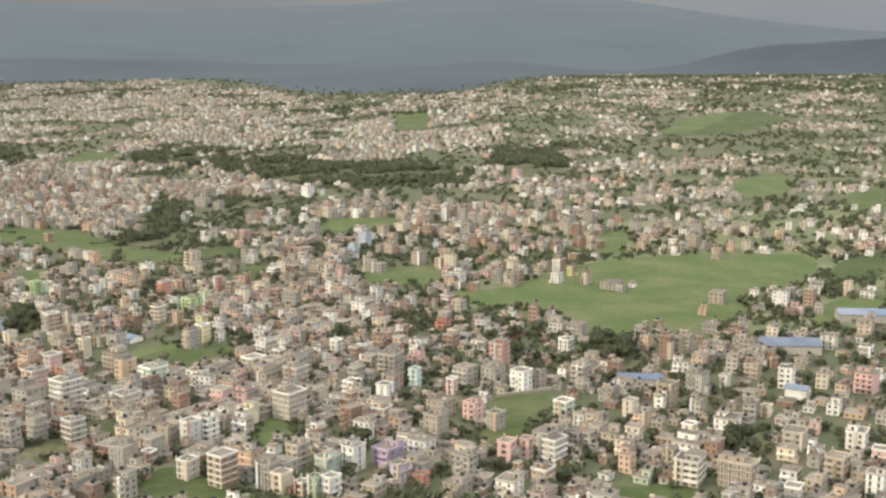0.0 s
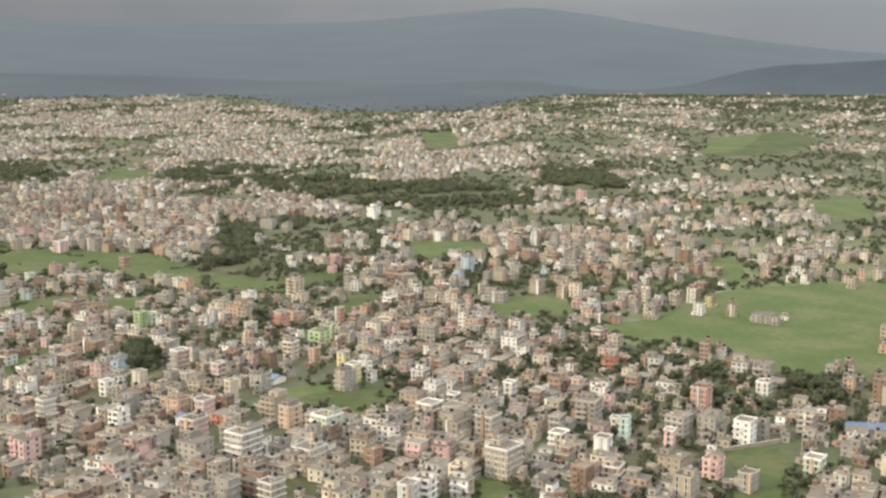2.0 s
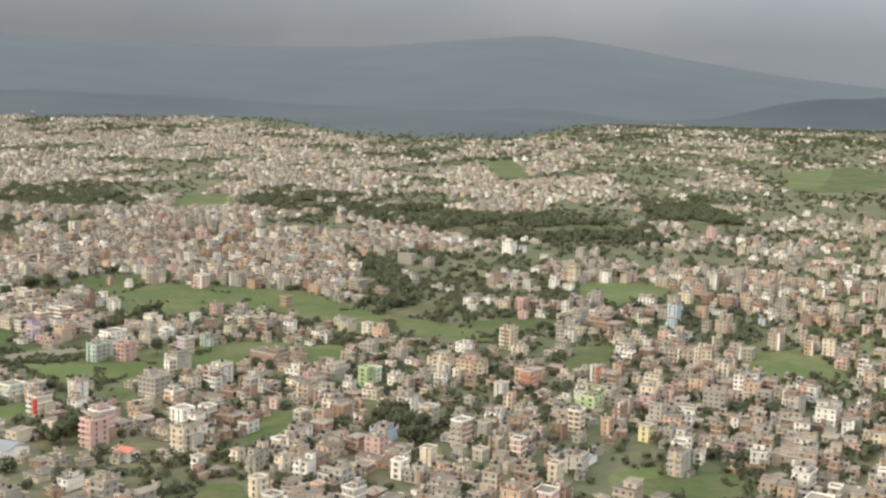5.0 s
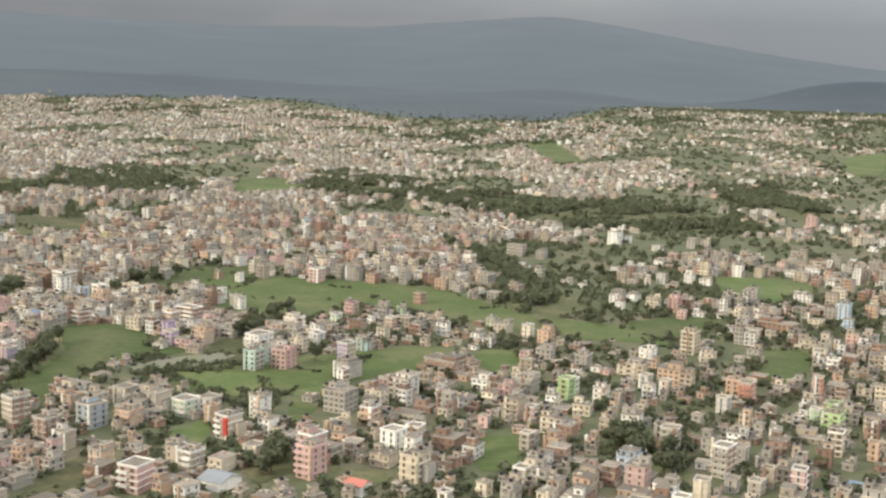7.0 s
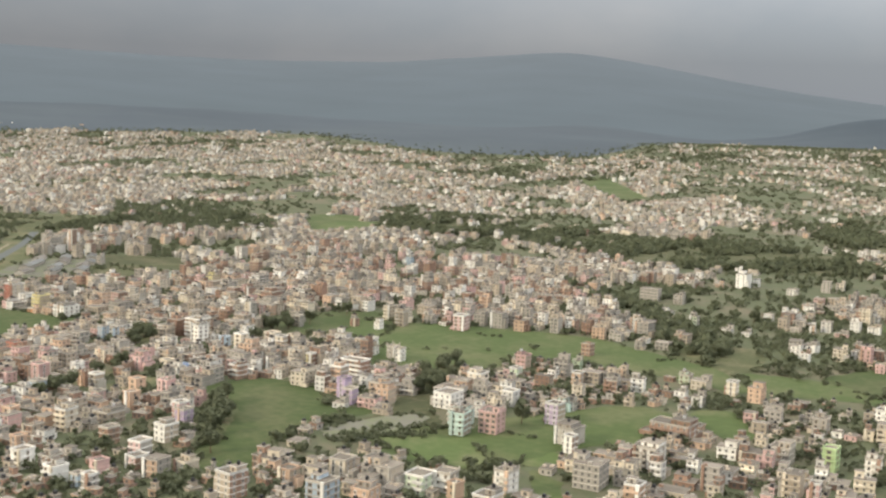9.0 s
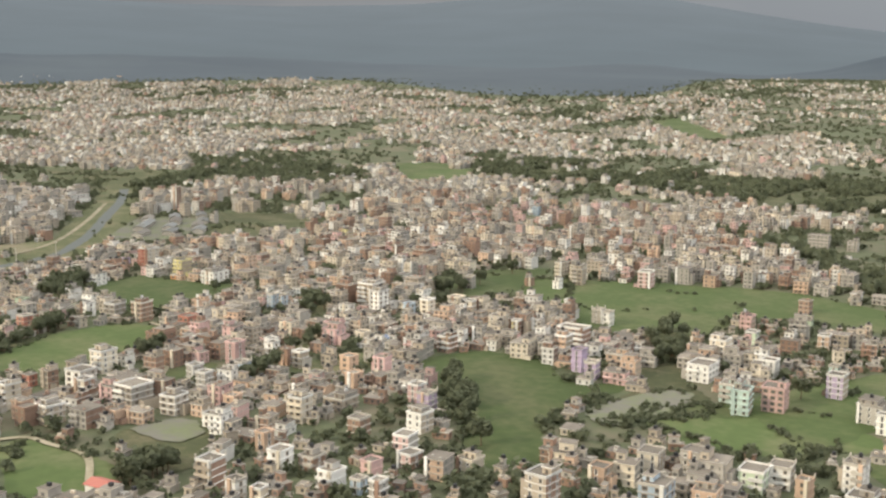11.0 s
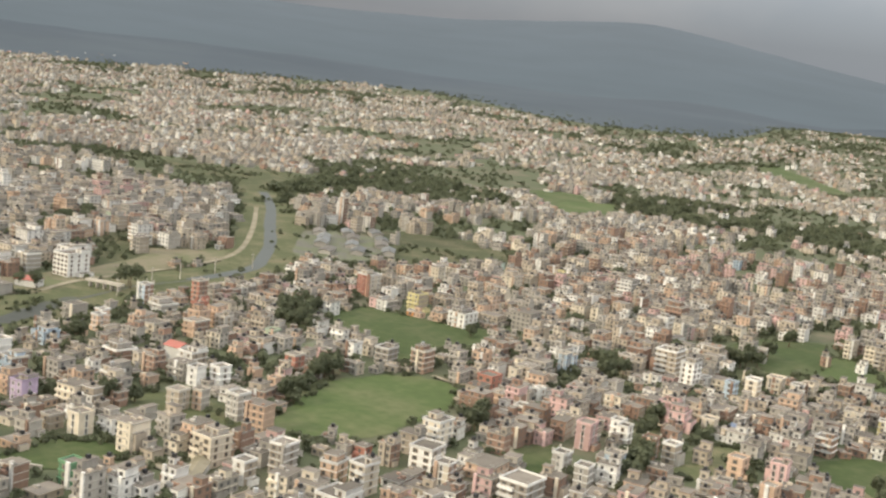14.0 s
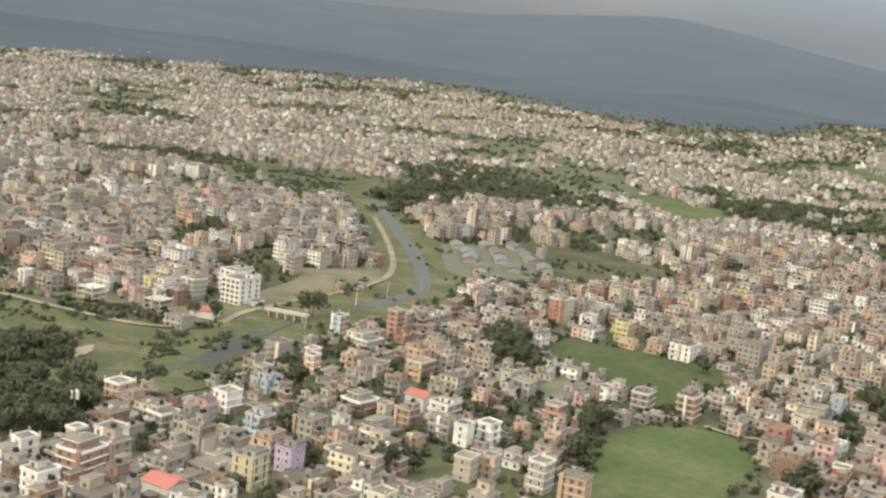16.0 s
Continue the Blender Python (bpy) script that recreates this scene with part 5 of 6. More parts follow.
infill(-115, 265, 4.2, 4.2, 3, "c")
infill(-120, 262, 4.7, 4.7, 2, "s")
infill(-113, 276, 3.2, 3.2, 2, "s")
infill(-108, 245, 3.4, 3.4, 3, "o")
infill(-105, 252, 4.0, 4.0, 2, "s")
infill(-101, 254, 3.5, 3.5, 3, "s")
infill(-110, 238, 3.0, 3.0, 1, "w")
infill(-102, 241, 4.3, 4.3, 1, "n")
infill(-76, 247, 4.3, 4.3, 2, "w")
infill(-72, 272, 3.0, 3.0, 2, "g")
infill(-60, 267, 5.0, 5.0, 2, "s")
infill(-451, 353, 4.0, 4.0, 2, "w")
infill(-451, 372, 6.1, 6.1, 2, "c")
infill(-392, 341, 3.0, 3.0, 2, "c")
infill(-404, 333, 3.0, 3.0, 1, "w")
infill(-380, 349, 3.6, 3.6, 2, "o")
infill(-374, 317, 3.5, 3.5, 3, "w")
infill(-354, 350, 3.0, 3.0, 1, "o")
infill(-292, 304, 3.0, 3.0, 2, "g")
infill(-281, 312, 3.7, 3.7, 3, "b")
infill(-280, 323, 3.8, 3.8, 3, "w")
infill(-343, 278, 3.9, 3.9, 3, "g")
infill(-363, 384, 4.6, 4.6, 4, "g")
infill(-440, 448, 4.4, 4.4, 4, "w")
infill(-443, 459, 5.6, 5.6, 3, "g")
infill(-325, 402, 12.0, 6.7, 3, "s")
infill(-308, 419, 10.0, 5.6, 3, "g")
infill(-359, 487, 3.2, 3.2, 2, "w")
infill(-303, 446, 5.7, 5.7, 5, "s")
infill(-321, 489, 3.1, 3.1, 3, "l")
infill(-343, 498, 5.3, 5.3, 2, "w")
infill(-278, 461, 4.7, 4.7, 2, "b")
infill(-251, 429, 3.5, 3.5, 3, "g")
infill(-271, 353, 5.5, 5.5, 4, "g")
infill(-264, 361, 3.2, 3.2, 2, "g")
infill(-261, 363, 3.0, 3.0, 2, "w")
infill(-254, 368, 3.9, 3.9, 3, "w")
infill(-233, 370, 4.6, 4.6, 3, "s")
infill(-223, 344, 4.3, 4.3, 3, "r")
infill(-228, 325, 3.5, 3.5, 3, "w")
infill(-210, 348, 5.7, 5.7, 3, "w")
infill(-213, 375, 3.0, 3.0, 1, "w")
infill(-197, 375, 3.0, 3.0, 2, "w")
infill(-197, 347, 7.0, 7.0, 2, "r")
infill(-206, 330, 4.1, 4.1, 2, "w")
infill(-303, 525, 3.2, 3.2, 3, "c")
infill(-301, 569, 4.5, 4.5, 2, "c")
infill(-278, 516, 3.1, 3.1, 2, "s")
infill(-267, 522, 3.1, 3.1, 2, "w")
infill(-329, 551, 3.4, 3.4, 2, "o")
infill(-339, 625, 3.7, 3.7, 2, "w")
infill(-393, 479, 6.5, 6.5, 5, "g")
infill(-197, 437, 3.0, 3.0, 2, "g")
infill(-197, 448, 3.0, 3.0, 1, "w")
infill(-231, 535, 4.1, 4.1, 3, "o")
infill(-219, 533, 3.0, 3.0, 2, "w")
infill(-221, 551, 4.2, 4.2, 3, "w")
infill(-213, 558, 6.3, 6.3, 4, "s")
infill(-191, 532, 4.0, 4.0, 3, "s")
infill(-187, 593, 4.3, 4.3, 2, "g")
infill(-177, 561, 7.2, 7.2, 1, "w")
infill(-166, 576, 5.2, 5.2, 2, "s")
infill(-140, 563, 3.0, 3.0, 2, "w")
infill(-132, 578, 4.1, 4.1, 2, "w")
infill(-132, 358, 3.0, 3.0, 2, "p")
infill(-181, 745, 4.0, 4.0, 2, "w")
infill(-165, 732, 5.2, 5.2, 3, "w")
infill(-224, 710, 3.9, 3.9, 3, "s")
infill(-208, 721, 5.2, 5.2, 2, "w")
infill(-213, 764, 3.0, 3.0, 2, "w")


def shed(x, y, w, d, h, turn, mat, label, key="w"):
    """A long low shed with a shallow gabled sheet roof."""
    HOUSES.append((x, y, w, d))
    root = new("shed", None)
    root.matrix_world = pose(x, y, float(rise(x, y)), 0, 0, turn)
    tagged(root, label, "shed")
    co, faces, which = [], [], []
    a, b, r = w / 2, d / 2, h + d * 0.16
    co = [(-a, -b, 0), (a, -b, 0), (a, b, 0), (-a, b, 0), (-a, -b, h), (a, -b, h), (a, b, h), (-a, b, h), (-a, 0, r), (a, 0, r)]
    faces = [(0, 1, 5, 4), (1, 2, 6, 9, 5), (2, 3, 7, 6), (3, 0, 4, 8, 7)]
    mesh_object("wall", co, faces, (wall_mats[key],), [0] * 4, root)
    e = 0.3
    co = [(-a - e, -b - e, h - 0.1), (a + e, -b - e, h - 0.1), (a + e, 0, r + 0.02), (-a - e, 0, r + 0.02), (a + e, b + e, h - 0.1), (-a - e, b + e, h - 0.1)]
    co += [(p, q, z + 0.1) for p, q, z in co]
    faces = [(6, 7, 8, 9), (9, 8, 10, 11), (1, 0, 3, 2), (2, 3, 5, 4), (0, 1, 7, 6), (4, 5, 11, 10), (1, 2, 8, 7), (2, 4, 10, 8), (3, 0, 6, 9), (5, 3, 9, 11)]
    mesh_object("roof", co, faces, (mat,), [0] * 10, root)


shed(-424, 191, 6.4, 7, 2.0, 0, grey_roof, "white-walled warehouse with a grey sheet roof")
shed(-100, 436, 20, 9, 3, 27, blue_roof, "long grey factory shed with a blue sheet roof", "g")
shed(-110, 377, 19, 10, 3, 27, blue_roof, "long grey factory shed with a blue sheet roof", "g")
shed(-136, 316, 13, 6, 2, 27, blue_roof, "low shed with a pale blue sheet roof", "g")
shed(-812, 250, 7, 5, 2.2, 20, red_roof, "open shed with a bright red sheet roof")
shed(-661, 168, 12, 3, 1.8, -60, lane_mat, "long low farm shed with a brown roof")

for k in range(4):
    for j in range(3):
        shed(-846 + 11 * k + 8 * j + 2 * (k % 2), 438 - 13 * k + 11 * j, 12.5, 5.2, 1.5 + 0.3 * ((k + j) % 3), -52 + 4 * (j - k), (tin_roof, rust_roof)[(k * 2 + j) % 3 == 0], "long low grey sheet-roofed shed beside the river", "g")


# ---- bridge, poles, mast, walls ----
def bridge(x0, y0, x1, y1):
    """A low concrete footbridge on piers."""
    mid, length, turn = ((x0 + x1) / 2, (y0 + y1) / 2), math.hypot(x1 - x0, y1 - y0), math.degrees(math.atan2(y1 - y0, x1 - x0))
    root = new("bridge", None)
    root.matrix_world = pose(*mid, float(rise(*mid)), 0, 0, turn)
    tagged(root, "low pale concrete bridge on piers across the stream", "bridge")
    h = length / 2
    co, faces, which = [], [], []
    rings(co, faces, which, [(-h, h, -0.9, 0.9, 2.0, 0), (-h, h, -0.9, 0.9, 2.8, 0), (-h, h, -0.75, 0.75, 2.8, 0), (-h, h, -0.75, 0.75, 2.4, 0)], 0, 0)
    mesh_object("deck", co, faces, (slab_mat,), which, root)
    for k in range(5):
        x = -h + length * (k + 0.5) / 5
        co, faces, which = [], [], []
        rings(co, faces, which, [(x - 0.2, x + 0.2, -0.7, 0.7, -0.3, 0), (x - 0.2, x + 0.2, -0.7, 0.7, 2.0, 0)])
        mesh_object("pier", co, faces, (slab_mat,), which, root)


def pole(x, y, h):
    """A utility pole with a cross-arm."""
    root = new("utility_pole", None)
    root.matrix_world = pose(x, y, float(rise(x, y)), 0, 0, 30)
    tagged(root, "slim pale concrete utility pole", "pole", "utility poles by the river")
    co, faces, which = [], [], []
    rings(co, faces, which, [(-0.14, 0.14, -0.14, 0.14, -0.3, 0), (-0.09, 0.09, -0.09, 0.09, h, 0)], 0)
    mesh_object("shaft", co, faces, (slab_mat,), which, root)
    co, faces, which = [], [], []
    rings(co, faces, which, [(-0.7, 0.7, -0.06, 0.06, h - 0.6, 0), (-0.7, 0.7, -0.06, 0.06, h - 0.45, 0)], 0, 0)
    mesh_object("cross_arm", co, faces, (slab_mat,), which, root)


def mast(x, y, h):
    """A three-panel antenna mast."""
    root = new("antenna_mast", None)
    root.matrix_world = pose(x, y, float(rise(x, y)))
    tagged(root, "slim mast with white antenna panels", "mast")
    co, faces, which = [], [], []
    rings(co, faces, which, [(-0.2, 0.2, -0.2, 0.2, -0.3, 0), (-0.08, 0.08, -0.08, 0.08, h, 0)], 0)
    mesh_object("shaft", co, faces, (slab_mat,), which, root)
    for k in range(3):
        a = k * 2.09
        px, py = 0.7 * math.cos(a), 0.7 * math.sin(a)
        co, faces, which = [], [], []
        rings(co, faces, which, [(px - 0.22, px + 0.22, py - 0.22, py + 0.22, h - 1.6, 0), (px - 0.22, px + 0.22, py - 0.22, py + 0.22, h, 0)], 0, 0)
        mesh_object("antenna_panel", co, faces, (wall_mats["w"],), which, root)


def yard_wall(x0, y0, x1, y1, h, key):
    """A plain boundary wall with a coping."""
    mid, length, turn = ((x0 + x1) / 2, (y0 + y1) / 2), math.hypot(x1 - x0, y1 - y0), math.degrees(math.atan2(y1 - y0, x1 - x0))
    g = length / 2
    co, faces, which = [], [], []
    rings(co, faces, which, [(-g, g, -0.12, 0.12, -0.3, 0), (-g, g, -0.12, 0.12, h, 1), (-g, g, -0.2, 0.2, h, 1), (-g, g, -0.2, 0.2, h + 0.12, 1)], 1)
    ob = mesh_object("boundary_wall", co, faces, (wall_mats[key], slab_mat), which)
    ob.matrix_world = pose(*mid, float(rise(*mid)), 0, 0, turn)
    tagged(ob, f"long {WALLS[key][0]} boundary wall of a yard", "wall")


bridge(-803, 265, -790, 268)
pole(-798, 318, 6)
pole(-797, 300, 6)
pole(-799, 289, 5)
pole(-799, 339, 6)
pole(-786, 262, 6)
mast(-763, 163, 6)
yard_wall(-734, 147, -732, 157, 1.4, "w")
yard_wall(-689, 145, -681, 149, 0.8, "g")
yard_wall(-263, 224, -255, 232, 1.8, "n")
yard_wall(-638, 152, -629, 151, 0.8, "c")
yard_wall(-472, 193, -462, 198, 1.0, "s")
yard_wall(-687, 223, -690, 234, 0.6, "g")
yard_wall(-164, 280, -154, 295, 1.0, "s")
shed(-397, 205, 4.5, 4, 2.4, 0, red_roof, "small white house with a red sheet roof")
shed(-304, 271, 7.5, 6, 1.6, 0, blue_roof, "cream building with a blue sheet roof")
shed(-293, 224, 5, 4, 2.5, 0, blue_roof, "low building with a blue sheet roof")
shed(-573, 157, 5, 4, 2.2, 0, red_roof, "small house with a dull red roof")
shed(-724, 149, 6, 5, 2.4, 0, red_roof, "house with an orange-red sheet roof")
shed(-92, 326, 6, 5, 3, 0, blue_roof, "building with a blue sheet roof")
shed(-635, 149, 4, 4, 4, 0, blue_roof, "narrow building with a blue tarpaulin roof")
shed(-724, 226, 5, 5, 3.4, 0, red_roof, "cream house with a dark red roof")
shed(-596, 287, 4, 4, 2, 0, blue_roof, "low hut with a pale blue sheet roof")


class Batch:
    """Many rotated boxes and quads, joined into one mesh."""

    def __init__(self):
        self.co, self.quads, self.mats, self.count = [], [], [], 0

    def add(self, local, quads, place, angle, mats):
        """local: n x v x 3 corners; quads: f x 4; place: n x 3; mats: n x f."""
        c, s = np.cos(angle)[:, None], np.sin(angle)[:, None]
        x = local[..., 0] * c - local[..., 1] * s + place[:, None, 0]
        y = local[..., 0] * s + local[..., 1] * c + place[:, None, 1]
        n, v = x.shape
        self.co.append(np.stack([x, y, local[..., 2] + place[:, None, 2]], -1).reshape(-1, 3))
        self.quads.append((np.asarray(quads)[None] + (np.arange(n) * v)[:, None, None] + self.count).reshape(-1, 4))
        self.mats.append(np.broadcast_to(mats, (n, len(quads))).reshape(-1))
        self.count += n * v

    def boxes(self, x0, x1, y0, y1, z0, z1, place, angle, mats):
        """mats: n x 5 for front, right, back, left and top."""
        o = np.zeros(len(place))
        x0, x1, y0, y1, z0, z1 = (o + q for q in (x0, x1, y0, y1, z0, z1))
        local = np.stack([np.stack(p, -1) for p in ((x0, y0, z0), (x1, y0, z0), (x1, y1, z0), (x0, y1, z0), (x0, y0, z1), (x1, y0, z1), (x1, y1, z1), (x0, y1, z1))], 1)
        self.add(local, [(0, 1, 5, 4), (1, 2, 6, 5), (2, 3, 7, 6), (3, 0, 4, 7), (4, 5, 6, 7)], place, angle, mats)

    def build(self, name, mats):
        co, quads, which = np.concatenate(self.co), np.concatenate(self.quads), np.concatenate(self.mats)
        me = bpy.data.meshes.new(name)
        me.vertices.add(len(co))
        me.vertices.foreach_set("co", co.ravel())
        me.loops.add(quads.size)
        me.loops.foreach_set("vertex_index", quads.ravel())
        me.polygons.add(len(quads))
        me.polygons.foreach_set("loop_start", np.arange(len(quads)) * 4)
        me.polygons.foreach_set("material_index", which)
        for m in mats:
            me.materials.append(m)
        me.update(calc_edges=True)
        me.shade_flat()
        return new(name, me)


# the rest of the town: a plan of plots along crooked rows
gen = np.random.default_rng(11)


def lattice(x, y, cell, seed):
    """Smooth noise between 0 and 1 on a grid of cells."""
    table = np.random.default_rng(seed).random((256, 256))
    u, v = x / cell + 1000, y / cell + 1000
    i, j = np.floor(u).astype(int), np.floor(v).astype(int)
    f, g = u - i, v - j
    f, g = f * f * (3 - 2 * f), g * g * (3 - 2 * g)
    t = lambda p, q: table[p % 256, q % 256]
    return (t(i, j) * (1 - f) + t(i + 1, j) * f) * (1 - g) + (t(i, j + 1) * (1 - f) + t(i + 1, j + 1) * f) * g


def plots(x0, x1, dx, y0, y1, dy):
    u, v = np.meshgrid(np.arange(x0, x1, dx), np.arange(y0, y1, dy))
    return u.ravel(), v.ravel()


rows_of_plots = [plots(-1150, 60, 5.7, 60, 340, 6.3), plots(-2000, 60, 6.2, 342, 900, 7.2), plots(-4300, 60, 7.0, 900, 2700, 8.4)]
gx, gy = (np.concatenate([p[k] for p in rows_of_plots]) for k in (0, 1))
keep = (gx > -640 - 1.42 * gy) & (gx < 40 - 0.12 * gy)
gx, gy = gx[keep], gy[keep]
gx = gx + gen.uniform(-1.7, 1.7, gx.size) + 26 * (lattice(gx, gy, 90, 1) - 0.5)
gy = gy + gen.uniform(-1.7, 1.7, gx.size) + 26 * (lattice(gx, gy, 90, 2) - 0.5)
far_u = -0.545 * gx + 0.839 * gy
bearing = np.degrees(np.arctan2(-121 - gx, gy))
dense = 0.45 + 1.35 * (lattice(gx, gy, 75, 3) - 0.45) + 1.25 * (lattice(gx, gy, 22, 4) - 0.5)
dense += 0.14 * (gx < -0.62 * gy - 60)
sparse = (gx > -0.58 * gy) & (gy > 330)
dense = np.where(sparse, dense - 0.24 - 0.24 * (gy > 900), dense)
dense = np.where(gy > 560, dense + 0.13, dense)
dense = np.where((bearing < 28) & (gy > 800), dense - 0.10, dense)
groves = lattice(gx, gy * 0.5, 55, 14)
dense = np.where((gy > 480) & (groves > 0.68), -1, dense)
over = far_u - brink(bearing)
dense = np.where(over > 0, dense - over / (130 + 420 * smooth(27, 21, bearing)), dense)
n = gen.choice([1, 2, 3, 4, 5, 6], gx.size, p=[0.17, 0.36, 0.32, 0.12, 0.03, 0.0])
n = np.where(gy < 340, np.minimum(n, 1 + gen.integers(0, 4, gx.size)), n)
dense = np.where((gy < 330) & (gx < -650), dense + 0.12, dense)
n = np.where(gy > 620, np.minimum(n, 1 + gen.integers(0, 3, gx.size)), n)
for poly in WOODS:
    dense = np.where(inside(poly, gx, gy), 0.09, dense)
dense = np.where((gy > 342) & (gy < 700) & (gx > -620), dense - 0.07, dense)
dense = np.where((gy > 342) & (gy < 950) & (gx > -0.8 * gy - 40), dense - 0.13, dense)
dense = np.where((gy > 335) & (gy < 480) & (gx > -640), dense - np.where(gx > -0.8 * gy - 40, 0.05, 0.17), dense)
for poly in MEADOWS:
    dense = np.where(inside(poly, gx, gy), 0.16 + 1.1 * (lattice(gx, gy, 34, 41) - 0.5) + 0.5 * (lattice(gx, gy, 90, 42) - 0.5), dense)
across = (gx < -800) & (gy > 225) & (gy < 520) & (gx > -1100)
dense = np.where(across, 0.62 * dense, dense)
n = np.where(across, np.minimum(n + 1, 5), n)
free = gen.random(gx.size) < dense
# no tall house stands close before an open plot
shade = n * STOREY * gy / 0.839 / 92
for poly in BLOCKED:
    for part_way in (0, 0.35, 0.7):
        free &= ~inside(poly, gx - 0.545 * shade * part_way, gy + 0.839 * shade * part_way)
for x, y, w, d in HOUSES:
    free &= ~((abs(gx - x) < w / 2 + 2.6) & (abs(gy - y) < d / 2 + 2.6))
# nor before a house that stands out
for x, y, lw in LANDMARKS:
    before = 0.545 * (gx - x) - 0.839 * (gy - y)
    free &= ~((before > 0) & (before < 9 + 4 * n) & (abs(0.839 * (gx - x) + 0.545 * (gy - y)) < lw * 0.5 + 0.3 * before) & (n > 1))
empty_x, empty_y = gx[~free], gy[~free]
gx, gy, n = gx[free], gy[free], n[free]
keys = "gscwbop"
pick = gen.choice(len(keys), gx.size, p=[0.26, 0.15, 0.14, 0.18, 0.12, 0.08, 0.07])
# mix with more grey and white walls, used in place of haze far off
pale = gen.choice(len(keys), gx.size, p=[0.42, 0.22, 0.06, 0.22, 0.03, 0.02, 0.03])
warm = gen.choice(len(keys), gx.size, p=[0.15, 0.12, 0.13, 0.17, 0.22, 0.11, 0.10])
pick = np.where(lattice(gx, gy, 60, 71) > 0.56, warm, pick)
# riverside walls are grey themselves; beyond y 620 the mix imitates haze
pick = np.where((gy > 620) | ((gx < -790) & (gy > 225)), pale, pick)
code = np.array([WALL_KEYS.index(k) for k in keys])[pick]
w, d = gen.uniform(2.6, 5.2, gx.size), gen.uniform(3.0, 5.6, gx.size)
large = gen.random(gx.size) < 0.07
w, d = np.where(large, 1.45 * w, w), np.where(large, 1.3 * d, d)
block = (gx < -800) & (gy > 225) & (gy < 520) & (gx > -1100)
w, d = np.where(block, 1.3 * w, w), np.where(block, 1.25 * d, d)
turn = np.radians(16 * (lattice(gx, gy, 130, 6) - 0.5) + gen.uniform(-4, 4, gx.size))
# low sheds and outhouses on the leftover plots
q = (empty_y < 400) & (gen.random(empty_x.size) < 0.42)
for poly in BLOCKED + WOODS:
    q &= ~inside(poly, empty_x, empty_y)
for x, y, hw, hd in HOUSES:
    q &= ~((abs(empty_x - x) < hw / 2 + 1.5) & (abs(empty_y - y) < hd / 2 + 1.5))
m = int(q.sum())
gx, gy, n = np.append(gx, empty_x[q]), np.append(gy, empty_y[q]), np.append(n, np.ones(m, int))
w, d = np.append(w, gen.uniform(1.8, 3.6, m)), np.append(d, gen.uniform(1.8, 3.4, m))
code = np.append(code, gen.choice([WALL_KEYS.index(k) for k in "gbsbso"], m))
turn = np.append(turn, np.radians(gen.uniform(-25, 25, m)))
if FAR:
    gx, gy = np.append(gx, [f[0] for f in FAR]), np.append(gy, [f[1] for f in FAR])
    w, d = np.append(w, [0.85 * f[2] for f in FAR]), np.append(d, [0.9 * f[3] for f in FAR])
    n = np.append(n, [f[4] for f in FAR])
    code = np.append(code, [WALL_KEYS.index(f[5]) for f in FAR])
    turn = np.append(turn, [radians(f[6]) for f in FAR])
STUFF = [wall_mats[k] for k in WALL_KEYS] + [roof_mat, slab_mat, glass_mat, tank_mat]
ROOF, SLAB, GLASS, TANK = range(len(WALL_KEYS), len(WALL_KEYS) + 4)


